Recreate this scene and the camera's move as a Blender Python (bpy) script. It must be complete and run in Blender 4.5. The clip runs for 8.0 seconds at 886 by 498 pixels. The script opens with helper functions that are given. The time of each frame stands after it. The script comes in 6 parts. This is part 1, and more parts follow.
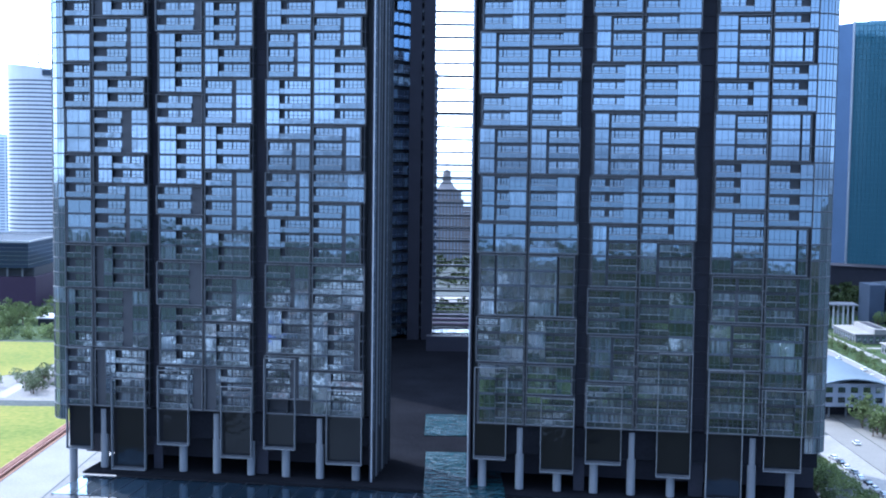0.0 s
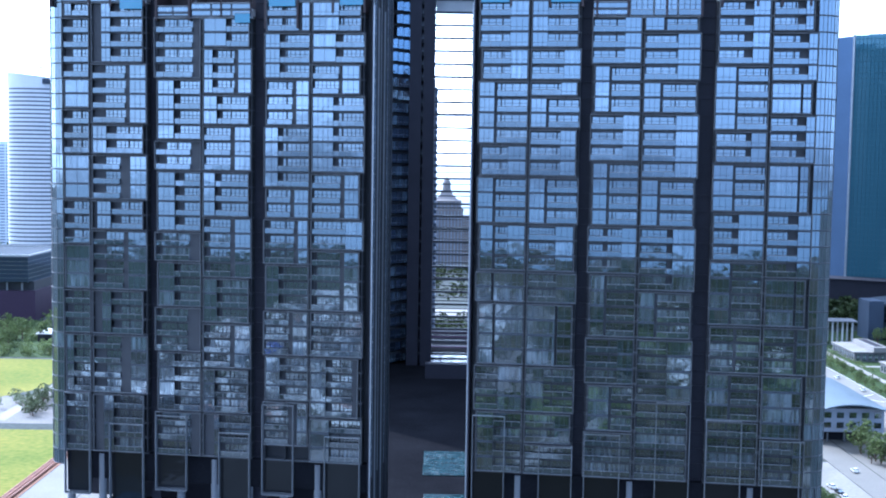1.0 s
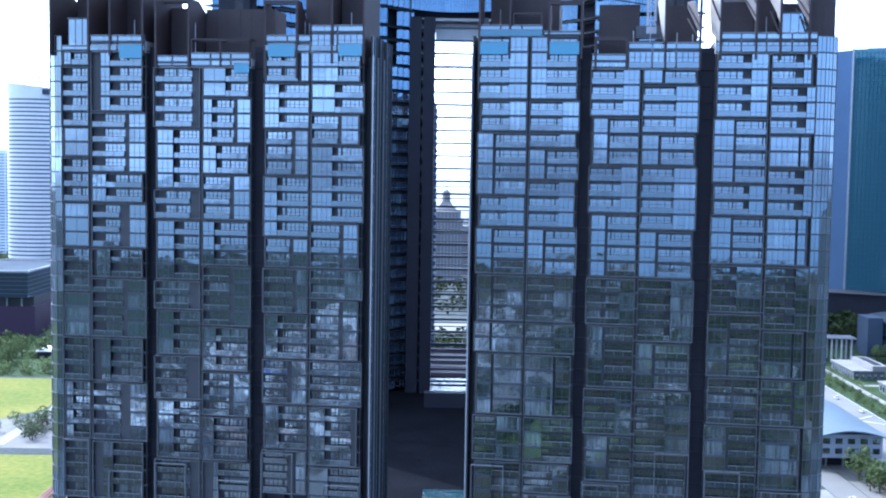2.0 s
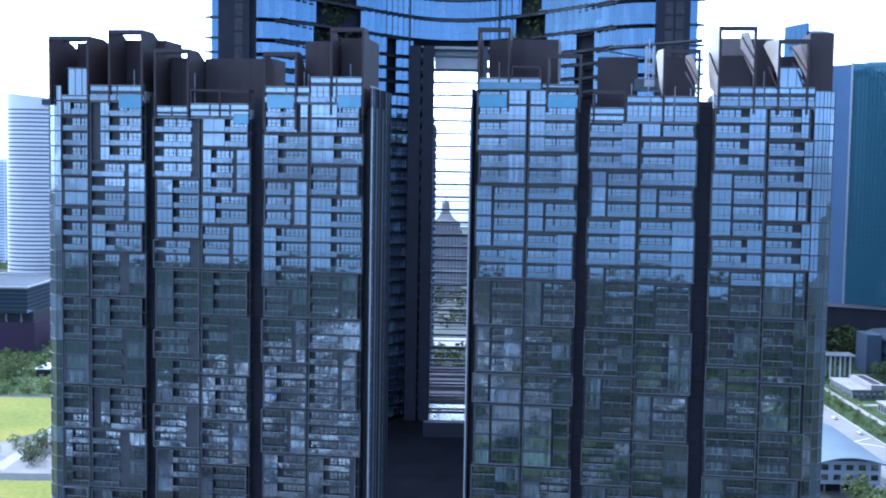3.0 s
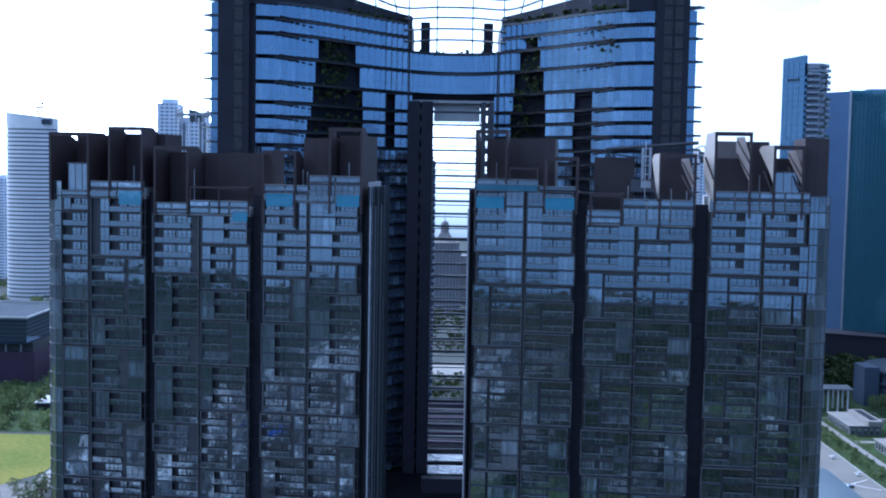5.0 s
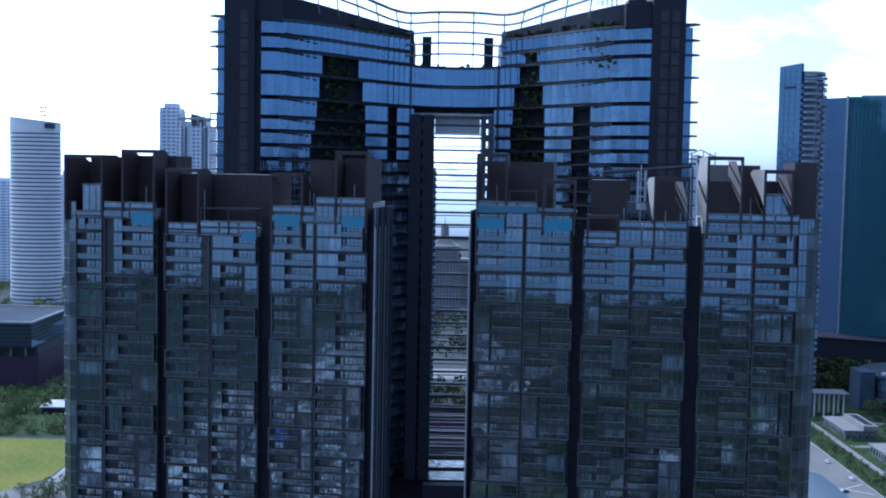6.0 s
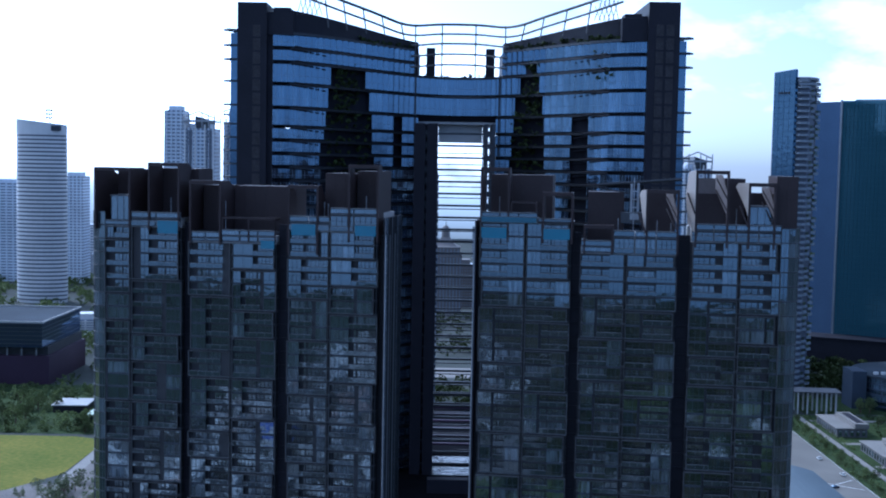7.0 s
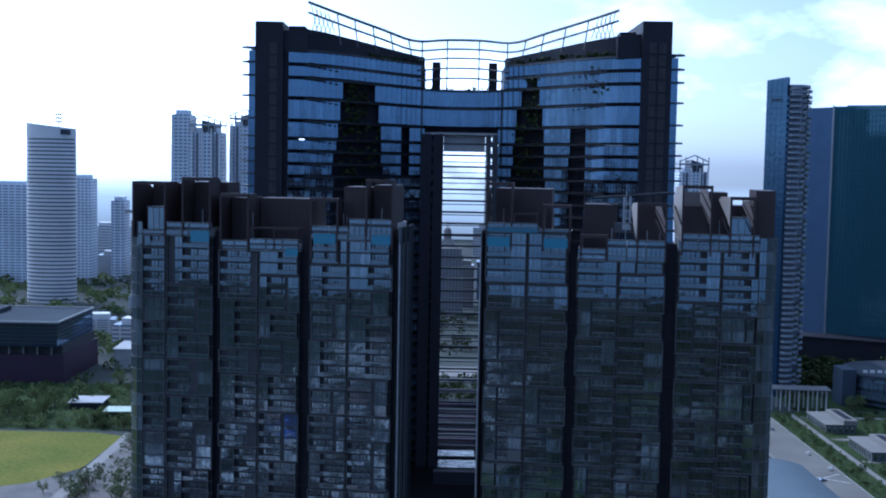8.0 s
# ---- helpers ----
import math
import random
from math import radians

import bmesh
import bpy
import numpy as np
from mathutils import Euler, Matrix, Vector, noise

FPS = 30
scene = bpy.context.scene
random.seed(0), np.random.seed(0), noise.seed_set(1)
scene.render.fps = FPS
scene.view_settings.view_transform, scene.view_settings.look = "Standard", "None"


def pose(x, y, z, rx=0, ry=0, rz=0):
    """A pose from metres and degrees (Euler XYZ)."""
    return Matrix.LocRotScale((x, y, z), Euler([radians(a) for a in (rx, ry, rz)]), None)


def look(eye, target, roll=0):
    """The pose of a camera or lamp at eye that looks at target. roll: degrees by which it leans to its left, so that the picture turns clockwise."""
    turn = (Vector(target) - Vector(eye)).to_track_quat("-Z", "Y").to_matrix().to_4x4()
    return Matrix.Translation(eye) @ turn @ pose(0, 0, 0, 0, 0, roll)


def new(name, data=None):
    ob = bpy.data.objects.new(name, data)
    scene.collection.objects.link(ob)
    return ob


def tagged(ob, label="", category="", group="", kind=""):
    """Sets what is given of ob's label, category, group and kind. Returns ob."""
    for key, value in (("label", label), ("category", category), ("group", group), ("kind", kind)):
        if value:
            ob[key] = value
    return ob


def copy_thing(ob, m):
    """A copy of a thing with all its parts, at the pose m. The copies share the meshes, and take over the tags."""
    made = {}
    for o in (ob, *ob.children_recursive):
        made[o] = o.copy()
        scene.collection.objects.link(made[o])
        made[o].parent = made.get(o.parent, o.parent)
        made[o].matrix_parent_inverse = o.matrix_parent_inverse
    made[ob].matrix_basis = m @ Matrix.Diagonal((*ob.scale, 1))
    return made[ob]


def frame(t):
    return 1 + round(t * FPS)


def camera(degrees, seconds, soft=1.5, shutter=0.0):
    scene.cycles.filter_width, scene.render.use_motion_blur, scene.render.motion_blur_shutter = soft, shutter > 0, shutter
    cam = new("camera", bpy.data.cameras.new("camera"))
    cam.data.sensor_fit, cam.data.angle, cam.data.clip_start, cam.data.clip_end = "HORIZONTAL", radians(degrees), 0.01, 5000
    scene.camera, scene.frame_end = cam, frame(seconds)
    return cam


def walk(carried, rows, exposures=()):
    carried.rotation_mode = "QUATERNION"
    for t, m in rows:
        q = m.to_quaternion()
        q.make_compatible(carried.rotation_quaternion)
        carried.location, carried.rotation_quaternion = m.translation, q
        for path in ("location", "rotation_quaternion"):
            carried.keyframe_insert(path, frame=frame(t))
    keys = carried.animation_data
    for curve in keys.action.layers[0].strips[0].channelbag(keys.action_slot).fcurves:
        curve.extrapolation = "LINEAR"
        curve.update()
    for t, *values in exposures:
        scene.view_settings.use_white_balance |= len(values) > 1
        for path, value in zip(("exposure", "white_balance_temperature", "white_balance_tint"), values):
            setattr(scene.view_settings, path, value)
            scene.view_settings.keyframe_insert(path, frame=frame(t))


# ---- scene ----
cam = camera(40.6, 8.0, 2.0)
METRES, EYE, TILT, LEAN, TURN = 103.8, 100.0, 0.0, 0.17, 0.0
ROWS = [
    (0.0, 0.0, 0.0, 0.0, 0.07, -4.18, -0.92),
    (0.5, 0.0013, 0.0022, 0.0466, 0.08, -4.18, -1.0),
    (1.0, 0.0027, 0.0041, 0.0948, 0.09, -4.19, -1.03),
    (1.5, 0.0034, 0.0046, 0.143, 0.09, -4.17, -1.05),
    (3.0, 0.003, 0.0056, 0.2902, 0.06, -4.11, -1.1),
    (3.5, 0.0027, 0.0057, 0.3413, 0.05, -4.1, -1.13),
    (4.0, 0.0029, 0.0073, 0.3892, 0.06, -4.09, -1.15),
    (4.5, 0.0019, 0.0062, 0.437, 0.04, -4.08, -1.18),
    (5.0, 0.0027, 0.0037, 0.4828, 0.04, -4.07, -1.19),
    (6.5, -0.01, -0.1518, 0.5424, 0.01, -4.13, -1.23),
    (7.0, -0.0187, -0.2449, 0.5591, 0.0, -4.15, -1.24),
    (7.5, -0.03, -0.3632, 0.5774, -0.02, -4.15, -1.23),
    (8.0, -0.0419, -0.4919, 0.5952, -0.02, -4.17, -1.24),
]
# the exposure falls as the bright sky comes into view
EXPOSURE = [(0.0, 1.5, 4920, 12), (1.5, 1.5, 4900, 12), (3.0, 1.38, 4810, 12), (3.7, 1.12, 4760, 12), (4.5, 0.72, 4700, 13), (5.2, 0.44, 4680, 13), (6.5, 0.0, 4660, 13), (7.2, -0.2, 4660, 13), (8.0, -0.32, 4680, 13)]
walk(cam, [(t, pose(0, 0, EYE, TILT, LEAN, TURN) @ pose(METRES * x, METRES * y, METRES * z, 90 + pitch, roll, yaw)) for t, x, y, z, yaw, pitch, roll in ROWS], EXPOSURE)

# ---- sky and sun ----
SUN_AZ, SUN_EL = -45.0, 42.0      # degrees from +y towards +x, and above the horizon


def make_sky():
    w = bpy.data.worlds.new("sky")
    scene.world = w
    w.use_nodes = True
    nt = w.node_tree
    nt.nodes.clear()
    out = nt.nodes.new("ShaderNodeOutputWorld")
    bg = nt.nodes.new("ShaderNodeBackground")
    sky = nt.nodes.new("ShaderNodeTexSky")
    sky.sky_type, sky.sun_disc = "NISHITA", False
    sky.sun_elevation, sky.sun_rotation = radians(SUN_EL), radians(SUN_AZ)
    sky.air_density, sky.dust_density, sky.ozone_density = 1.0, 1.3, 2.5
    co = nt.nodes.new("ShaderNodeTexCoord")
    mp = nt.nodes.new("ShaderNodeMapping")
    mp.inputs["Scale"].default_value = (1.0, 1.0, 2.2)
    nz = nt.nodes.new("ShaderNodeTexNoise")
    nz.inputs["Scale"].default_value, nz.inputs["Detail"].default_value = 6.5, 9.0
    nz.inputs["Roughness"].default_value = 0.56
    ramp = nt.nodes.new("ShaderNodeValToRGB")
    ramp.color_ramp.elements[0].position, ramp.color_ramp.elements[1].position = 0.5, 0.62
    mix = nt.nodes.new("ShaderNodeMix")
    mix.data_type = "RGBA"
    cloud = nt.nodes.new("ShaderNodeMix")
    cloud.data_type, cloud.blend_type = "RGBA", "MIX"
    cloud.inputs[0].default_value = 0.75
    cloud.inputs[7].default_value = (11.0, 11.1, 11.2, 1)
    nt.links.new(co.outputs["Generated"], mp.inputs["Vector"])
    nt.links.new(mp.outputs["Vector"], nz.inputs["Vector"])
    nt.links.new(nz.outputs["Fac"], ramp.inputs["Fac"])
    nt.links.new(sky.outputs["Color"], cloud.inputs[6])
    # hardly a cloud away from the sun
    sunv = Vector((math.sin(radians(SUN_AZ)) * math.cos(radians(SUN_EL)), math.cos(radians(SUN_AZ)) * math.cos(radians(SUN_EL)), math.sin(radians(SUN_EL))))
    dot = nt.nodes.new("ShaderNodeVectorMath")
    dot.operation = "DOT_PRODUCT"
    dot.inputs[1].default_value = sunv
    nt.links.new(co.outputs["Generated"], dot.inputs[0])
    clear = nt.nodes.new("ShaderNodeMapRange")
    clear.inputs["From Min"].default_value, clear.inputs["From Max"].default_value = -0.5, 0.2
    clear.inputs["To Min"].default_value, clear.inputs["To Max"].default_value = 0.12, 1.0
    nt.links.new(dot.outputs["Value"], clear.inputs["Value"])
    cover = nt.nodes.new("ShaderNodeMath")
    cover.operation = "MULTIPLY"
    nt.links.new(ramp.outputs["Color"], cover.inputs[0])
    nt.links.new(clear.outputs[0], cover.inputs[1])
    nt.links.new(cover.outputs[0], mix.inputs[0])
    nt.links.new(sky.outputs["Color"], mix.inputs[6])
    nt.links.new(cloud.outputs[2], mix.inputs[7])
    # humid haze: the low sky loses its colour
    sep = nt.nodes.new("ShaderNodeSeparateXYZ")
    nt.links.new(co.outputs["Generated"], sep.inputs[0])
    low = nt.nodes.new("ShaderNodeMapRange")
    low.interpolation_type = "SMOOTHSTEP"
    low.inputs["From Min"].default_value, low.inputs["From Max"].default_value = 0.0, 0.24
    low.inputs["To Min"].default_value, low.inputs["To Max"].default_value = 0.8, 0.62
    nt.links.new(sep.outputs["Z"], low.inputs["Value"])
    grey = nt.nodes.new("ShaderNodeHueSaturation")
    grey.inputs["Saturation"].default_value = 0.0
    nt.links.new(mix.outputs[2], grey.inputs["Color"])
    cool = nt.nodes.new("ShaderNodeMix")
    cool.data_type, cool.blend_type = "RGBA", "MULTIPLY"
    cool.inputs[0].default_value = 1.0
    # the air is bluer away from the sun
    hue = nt.nodes.new("ShaderNodeMix")
    hue.data_type = "RGBA"
    hue.inputs[6].default_value, hue.inputs[7].default_value = (0.74, 1.0, 1.48, 1), (0.96, 1.05, 1.15, 1)
    nt.links.new(clear.outputs[0], hue.inputs[0])
    nt.links.new(hue.outputs[2], cool.inputs[7])
    nt.links.new(grey.outputs[0], cool.inputs[6])
    haze = nt.nodes.new("ShaderNodeMix")
    haze.data_type = "RGBA"
    nt.links.new(low.outputs[0], haze.inputs[0])
    nt.links.new(mix.outputs[2], haze.inputs[6])
    nt.links.new(cool.outputs[2], haze.inputs[7])
    # bright aureole of humid air round the sun
    glow = nt.nodes.new("ShaderNodeMapRange")
    glow.interpolation_type = "SMOOTHSTEP"
    glow.inputs["From Min"].default_value, glow.inputs["From Max"].default_value = 0.36, 1.0
    glow.inputs["To Min"].default_value, glow.inputs["To Max"].default_value = 1.0, 2.2
    nt.links.new(dot.outputs["Value"], glow.inputs["Value"])
    away = nt.nodes.new("ShaderNodeMapRange")
    away.inputs["From Min"].default_value, away.inputs["From Max"].default_value = -0.8, 0.0
    away.inputs["To Min"].default_value, away.inputs["To Max"].default_value = 0.65, 1.14
    nt.links.new(dot.outputs["Value"], away.inputs["Value"])
    both = nt.nodes.new("ShaderNodeMath")
    both.operation = "MULTIPLY"
    nt.links.new(glow.outputs[0], both.inputs[0])
    nt.links.new(away.outputs[0], both.inputs[1])
    # the humid air is brightest near the horizon
    veil = nt.nodes.new("ShaderNodeMapRange")
    veil.interpolation_type = "SMOOTHSTEP"
    veil.inputs["From Min"].default_value, veil.inputs["From Max"].default_value = 0.0, 0.17
    veil.inputs["To Min"].default_value, veil.inputs["To Max"].default_value = 1.34, 0.88
    nt.links.new(sep.outputs["Z"], veil.inputs["Value"])
    full = nt.nodes.new("ShaderNodeMath")
    full.operation = "MULTIPLY"
    nt.links.new(both.outputs[0], full.inputs[0])
    nt.links.new(veil.outputs[0], full.inputs[1])
    bright = nt.nodes.new("ShaderNodeVectorMath")
    bright.operation = "SCALE"
    nt.links.new(haze.outputs[2], bright.inputs[0])
    nt.links.new(full.outputs[0], bright.inputs["Scale"])
    nt.links.new(bright.outputs[0], bg.inputs["Color"])
    bg.inputs["Strength"].default_value = 0.15
    nt.links.new(bg.outputs[0], out.inputs[0])


make_sky()
sun = new("sun", bpy.data.lights.new("sun", "SUN"))
sun.data.energy, sun.data.angle, sun.data.color = 2.95, radians(0.5), (1.0, 0.91, 0.78)
sun_way = Vector((math.sin(radians(SUN_AZ)) * math.cos(radians(SUN_EL)), math.cos(radians(SUN_AZ)) * math.cos(radians(SUN_EL)), math.sin(radians(SUN_EL))))
sun.matrix_world = look(sun_way * 300, (0, 0, 0))


# ---- materials ----
def mat(name, colour, rough=0.6, metal=0.0, vary=0.25, scale=0.3, fine=4.0, bump=0.0, spec=0.5, rand=0.0, tint=None, hard=0.4):
    """A surface with stains at one scale, grain at a finer one, and an own shade for each piece."""
    m = bpy.data.materials.new(name)
    m.use_nodes = True
    nt = m.node_tree
    b = nt.nodes["Principled BSDF"]
    b.inputs["Roughness"].default_value, b.inputs["Metallic"].default_value = rough, metal
    b.inputs["Specular IOR Level"].default_value = spec
    geo = nt.nodes.new("ShaderNodeNewGeometry")
    n1, n2 = nt.nodes.new("ShaderNodeTexNoise"), nt.nodes.new("ShaderNodeTexNoise")
    n1.inputs["Scale"].default_value, n1.inputs["Detail"].default_value = scale, 6.0
    n2.inputs["Scale"].default_value, n2.inputs["Detail"].default_value = fine, 4.0
    add = nt.nodes.new("ShaderNodeMath")
    add.operation = "ADD"
    for n in (n1, n2):
        nt.links.new(geo.outputs["Position"], n.inputs["Vector"])
    nt.links.new(n1.outputs["Fac"], add.inputs[0])
    nt.links.new(n2.outputs["Fac"], add.inputs[1])
    last = add.outputs[0]
    if rand:
        info = nt.nodes.new("ShaderNodeObjectInfo")
        ma = nt.nodes.new("ShaderNodeMath")
        ma.operation, ma.inputs[1].default_value = "MULTIPLY_ADD", rand
        nt.links.new(info.outputs["Random"], ma.inputs[0])
        nt.links.new(last, ma.inputs[2])
        sub = nt.nodes.new("ShaderNodeMath")
        sub.operation, sub.inputs[1].default_value = "SUBTRACT", rand / 2
        nt.links.new(ma.outputs[0], sub.inputs[0])
        last = sub.outputs[0]
    mr = nt.nodes.new("ShaderNodeMapRange")
    mr.inputs["From Min"].default_value, mr.inputs["From Max"].default_value = 1.0 - hard, 1.0 + hard
    mr.clamp = True
    mx = nt.nodes.new("ShaderNodeMix")
    mx.data_type = "RGBA"
    c2 = tint or tuple(min(1, c * (1 + vary)) for c in colour)
    mx.inputs[6].default_value = (*[c * (1 - vary) for c in colour], 1)
    mx.inputs[7].default_value = (*c2, 1)
    nt.links.new(last, mr.inputs["Value"])
    nt.links.new(mr.outputs["Result"], mx.inputs[0])
    nt.links.new(mx.outputs[2], b.inputs["Base Color"])
    if bump:
        bp = nt.nodes.new("ShaderNodeBump")
        bp.inputs["Strength"].default_value, bp.inputs["Distance"].default_value = bump, 0.2
        nt.links.new(n2.outputs["Fac"], bp.inputs["Height"])
        nt.links.new(bp.outputs["Normal"], b.inputs["Normal"])
    return m


def glass_mat(name, colour, mirror=0.45, rough=0.04, blinds=0.0, wave=0.022, blind_colour=(0.55, 0.56, 0.58), film_colour=(0.7, 0.86, 1.0), folds=0.0):
    """Coated tower glass: a mirror film over dark rooms, some with pale blinds behind it."""
    m = bpy.data.materials.new(name)
    m.use_nodes = True
    nt = m.node_tree
    b = nt.nodes["Principled BSDF"]
    b.inputs["Roughness"].default_value = 0.6
    b.inputs["Specular IOR Level"].default_value = 0.08
    film = nt.nodes.new("ShaderNodeBsdfGlossy")
    film.inputs["Roughness"].default_value = rough
    film.inputs["Color"].default_value = (*film_colour, 1)
    mixs = nt.nodes.new("ShaderNodeMixShader")
    fr = nt.nodes.new("ShaderNodeFresnel")
    fr.inputs["IOR"].default_value = 1.5
    ma = nt.nodes.new("ShaderNodeMath")
    ma.operation, ma.inputs[1].default_value, ma.use_clamp = "ADD", mirror - 0.04, True
    nt.links.new(fr.outputs[0], ma.inputs[0])
    nt.links.new(ma.outputs[0], mixs.inputs[0])
    geo = nt.nodes.new("ShaderNodeNewGeometry")
    nz = nt.nodes.new("ShaderNodeTexNoise")
    nz.inputs["Scale"].default_value, nz.inputs["Detail"].default_value = 0.35, 2.0
    bp = nt.nodes.new("ShaderNodeBump")
    bp.inputs["Strength"].default_value, bp.inputs["Distance"].default_value = 1.0, wave
    nt.links.new(geo.outputs["Position"], nz.inputs["Vector"])
    nt.links.new(nz.outputs["Fac"], bp.inputs["Height"])
    nt.links.new(bp.outputs["Normal"], film.inputs["Normal"])
    info = nt.nodes.new("ShaderNodeObjectInfo")
    ramp = nt.nodes.new("ShaderNodeValToRGB")
    els = ramp.color_ramp.elements
    ramp.color_ramp.interpolation = "CONSTANT"
    dark = tuple(c * 0.55 for c in colour)
    els[0].position, els[0].color = 0.0, (*dark, 1)
    els[1].position, els[1].color = 0.35, (*colour, 1)
    if blinds:
        e = els.new(1 - blinds)
        e.color = (*[c * 0.55 for c in blind_colour], 1)
        e = els.new(1 - blinds * 0.4)
        e.color = (*blind_colour, 1)
    nt.links.new(info.outputs["Random"], ramp.inputs["Fac"])
    tint = ramp.outputs["Color"]
    if folds:
        # upright folds of curtains and streaks behind the pane
        fold = nt.nodes.new("ShaderNodeMapping")
        fold.inputs["Scale"].default_value = (1.5, 1.5, 0.1)
        streak = nt.nodes.new("ShaderNodeTexNoise")
        streak.inputs["Scale"].default_value, streak.inputs["Detail"].default_value = 1.0, 3.0
        spread = nt.nodes.new("ShaderNodeMapRange")
        spread.inputs["From Min"].default_value, spread.inputs["From Max"].default_value = 0.35, 0.68
        spread.inputs["To Min"].default_value, spread.inputs["To Max"].default_value = 1.0 - 0.75 * folds, 1.0 + 0.9 * folds
        tone = nt.nodes.new("ShaderNodeVectorMath")
        tone.operation = "SCALE"
        nt.links.new(geo.outputs["Position"], fold.inputs["Vector"])
        nt.links.new(fold.outputs[0], streak.inputs["Vector"])
        nt.links.new(streak.outputs["Fac"], spread.inputs["Value"])
        nt.links.new(ramp.outputs["Color"], tone.inputs[0])
        nt.links.new(spread.outputs[0], tone.inputs["Scale"])
        tint = tone.outputs[0]
    nt.links.new(tint, b.inputs["Base Color"])
    nt.links.new(b.outputs[0], mixs.inputs[1])
    nt.links.new(film.outputs[0], mixs.inputs[2])
    nt.links.new(mixs.outputs[0], nt.nodes["Material Output"].inputs[0])
    return m


def ripple_mat(name, colour, scale, height, gloss=0.5):
    """Water with wind ripples."""
    m = bpy.data.materials.new(name)
    m.use_nodes = True
    nt = m.node_tree
    b = nt.nodes["Principled BSDF"]
    b.inputs["Base Color"].default_value, b.inputs["Roughness"].default_value = (*colour, 1), 0.05
    b.inputs["Specular IOR Level"].default_value = gloss
    geo, size, nz, bp = (nt.nodes.new("ShaderNode" + k) for k in ("NewGeometry", "VectorMath", "TexNoise", "Bump"))
    size.operation, size.inputs[1].default_value = "MULTIPLY", scale
    nz.inputs["Scale"].default_value, nz.inputs["Detail"].default_value = 1.0, 2.5
    bp.inputs["Strength"].default_value, bp.inputs["Distance"].default_value = 1.0, height
    nt.links.new(geo.outputs["Position"], size.inputs[0])
    nt.links.new(size.outputs[0], nz.inputs["Vector"])
    nt.links.new(nz.outputs["Fac"], bp.inputs["Height"])
    nt.links.new(bp.outputs["Normal"], b.inputs["Normal"])
    return m


POOL = ripple_mat("pool_water", (0.012, 0.04, 0.05), (0.35, 0.55, 0.4), 3.2, 0.38)
STILLPOOL = ripple_mat("still_pool_water", (0.02, 0.03, 0.04), (0.3, 0.5, 0.4), 0.6, 0.4)
GLASS = glass_mat("tower_glass", (0.008, 0.014, 0.02), mirror=0.225, blinds=0.35, wave=0.016, blind_colour=(0.075, 0.093, 0.112), folds=1.0)
CURTAIN = glass_mat("curtained_glass", (0.012, 0.015, 0.018), mirror=0.22, blinds=0.4, wave=0.016, blind_colour=(0.09, 0.105, 0.12), folds=1.0)
RAILGLASS = glass_mat("balustrade_glass", (0.024, 0.032, 0.041), mirror=0.17, blinds=0.0)
OFFICE = glass_mat("office_glass", (0.008, 0.013, 0.026), mirror=0.2, blinds=0.4, wave=0.022, blind_colour=(0.06, 0.085, 0.11), film_colour=(0.46, 0.7, 1.0), folds=0.9)
BLUEGLASS = glass_mat("blue_glass", (0.02, 0.05, 0.11), mirror=0.14, film_colour=(0.5, 0.75, 1.0))
DEEPGLASS = glass_mat("deep_blue_glass", (0.02, 0.05, 0.11), mirror=0.07, wave=0.06, film_colour=(0.4, 0.68, 1.0))
BALCONY = mat("balcony_edge", (0.21, 0.24, 0.28), 0.5, 0.0, 0.2, 0.1, 1)
TEALGLASS = glass_mat("teal_glass", (0.042, 0.105, 0.135), mirror=0.08, blinds=0.0, film_colour=(0.5, 0.8, 1.0))
RAILCAP = mat("rail_cap", (0.18, 0.186, 0.193), 0.45, 0.2, 0.15, 0.3, 3)
SPANDREL = mat("spandrel_band", (0.045, 0.053, 0.067), 0.45, 0.1, 0.2, 0.3, 3)
# panels of gaps and balcony ends: recess shade put into the colour
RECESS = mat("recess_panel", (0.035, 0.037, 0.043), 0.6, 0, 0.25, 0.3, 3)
# dark sheet material that stands for shade inside the open frames
VOID = glass_mat("void_shade_glass", (0.006, 0.006, 0.008), mirror=0.03, blinds=0.0, wave=0.05)
CANOPY = glass_mat("canopy_glass", (0.016, 0.032, 0.05), mirror=0.1, blinds=0.0, wave=0.05)
# darker copy of the blade panel, shade put into the colour; also the back panel
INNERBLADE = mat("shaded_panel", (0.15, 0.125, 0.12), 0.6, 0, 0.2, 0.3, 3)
POOLGLASS = glass_mat("pool_glass", (0.006, 0.12, 0.19), mirror=0.1)
FRAME = mat("bronze_frame", (0.122, 0.125, 0.13), 0.5, 0.1, 0.15, 0.2, 3)
# near-black backing, so that deep recesses look shaded
DARK = mat("recess_shade", (0.018, 0.02, 0.025), 0.7, 0, 0.3, 0.3, 3)
SLAB = mat("slab_edge", (0.06, 0.063, 0.07), 0.6, 0, 0.2, 0.3, 3)
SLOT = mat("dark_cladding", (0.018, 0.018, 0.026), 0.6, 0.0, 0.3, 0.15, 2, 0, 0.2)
BROWN = mat("brown_cladding", (0.038, 0.027, 0.028), 0.55, 0.0, 0.2, 0.15, 2, 0, 0.3)
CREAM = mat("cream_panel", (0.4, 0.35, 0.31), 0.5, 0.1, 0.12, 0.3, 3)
CONCRETE = mat("concrete", (0.36, 0.36, 0.36), 0.8, 0, 0.2, 0.2, 3, 0.1)
COLUMN = mat("column_render", (0.15, 0.157, 0.168), 0.7, 0, 0.12, 0.2, 3)
# pale render of the far towers, lightened further to stand for haze
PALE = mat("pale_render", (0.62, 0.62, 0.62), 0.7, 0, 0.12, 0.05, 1)
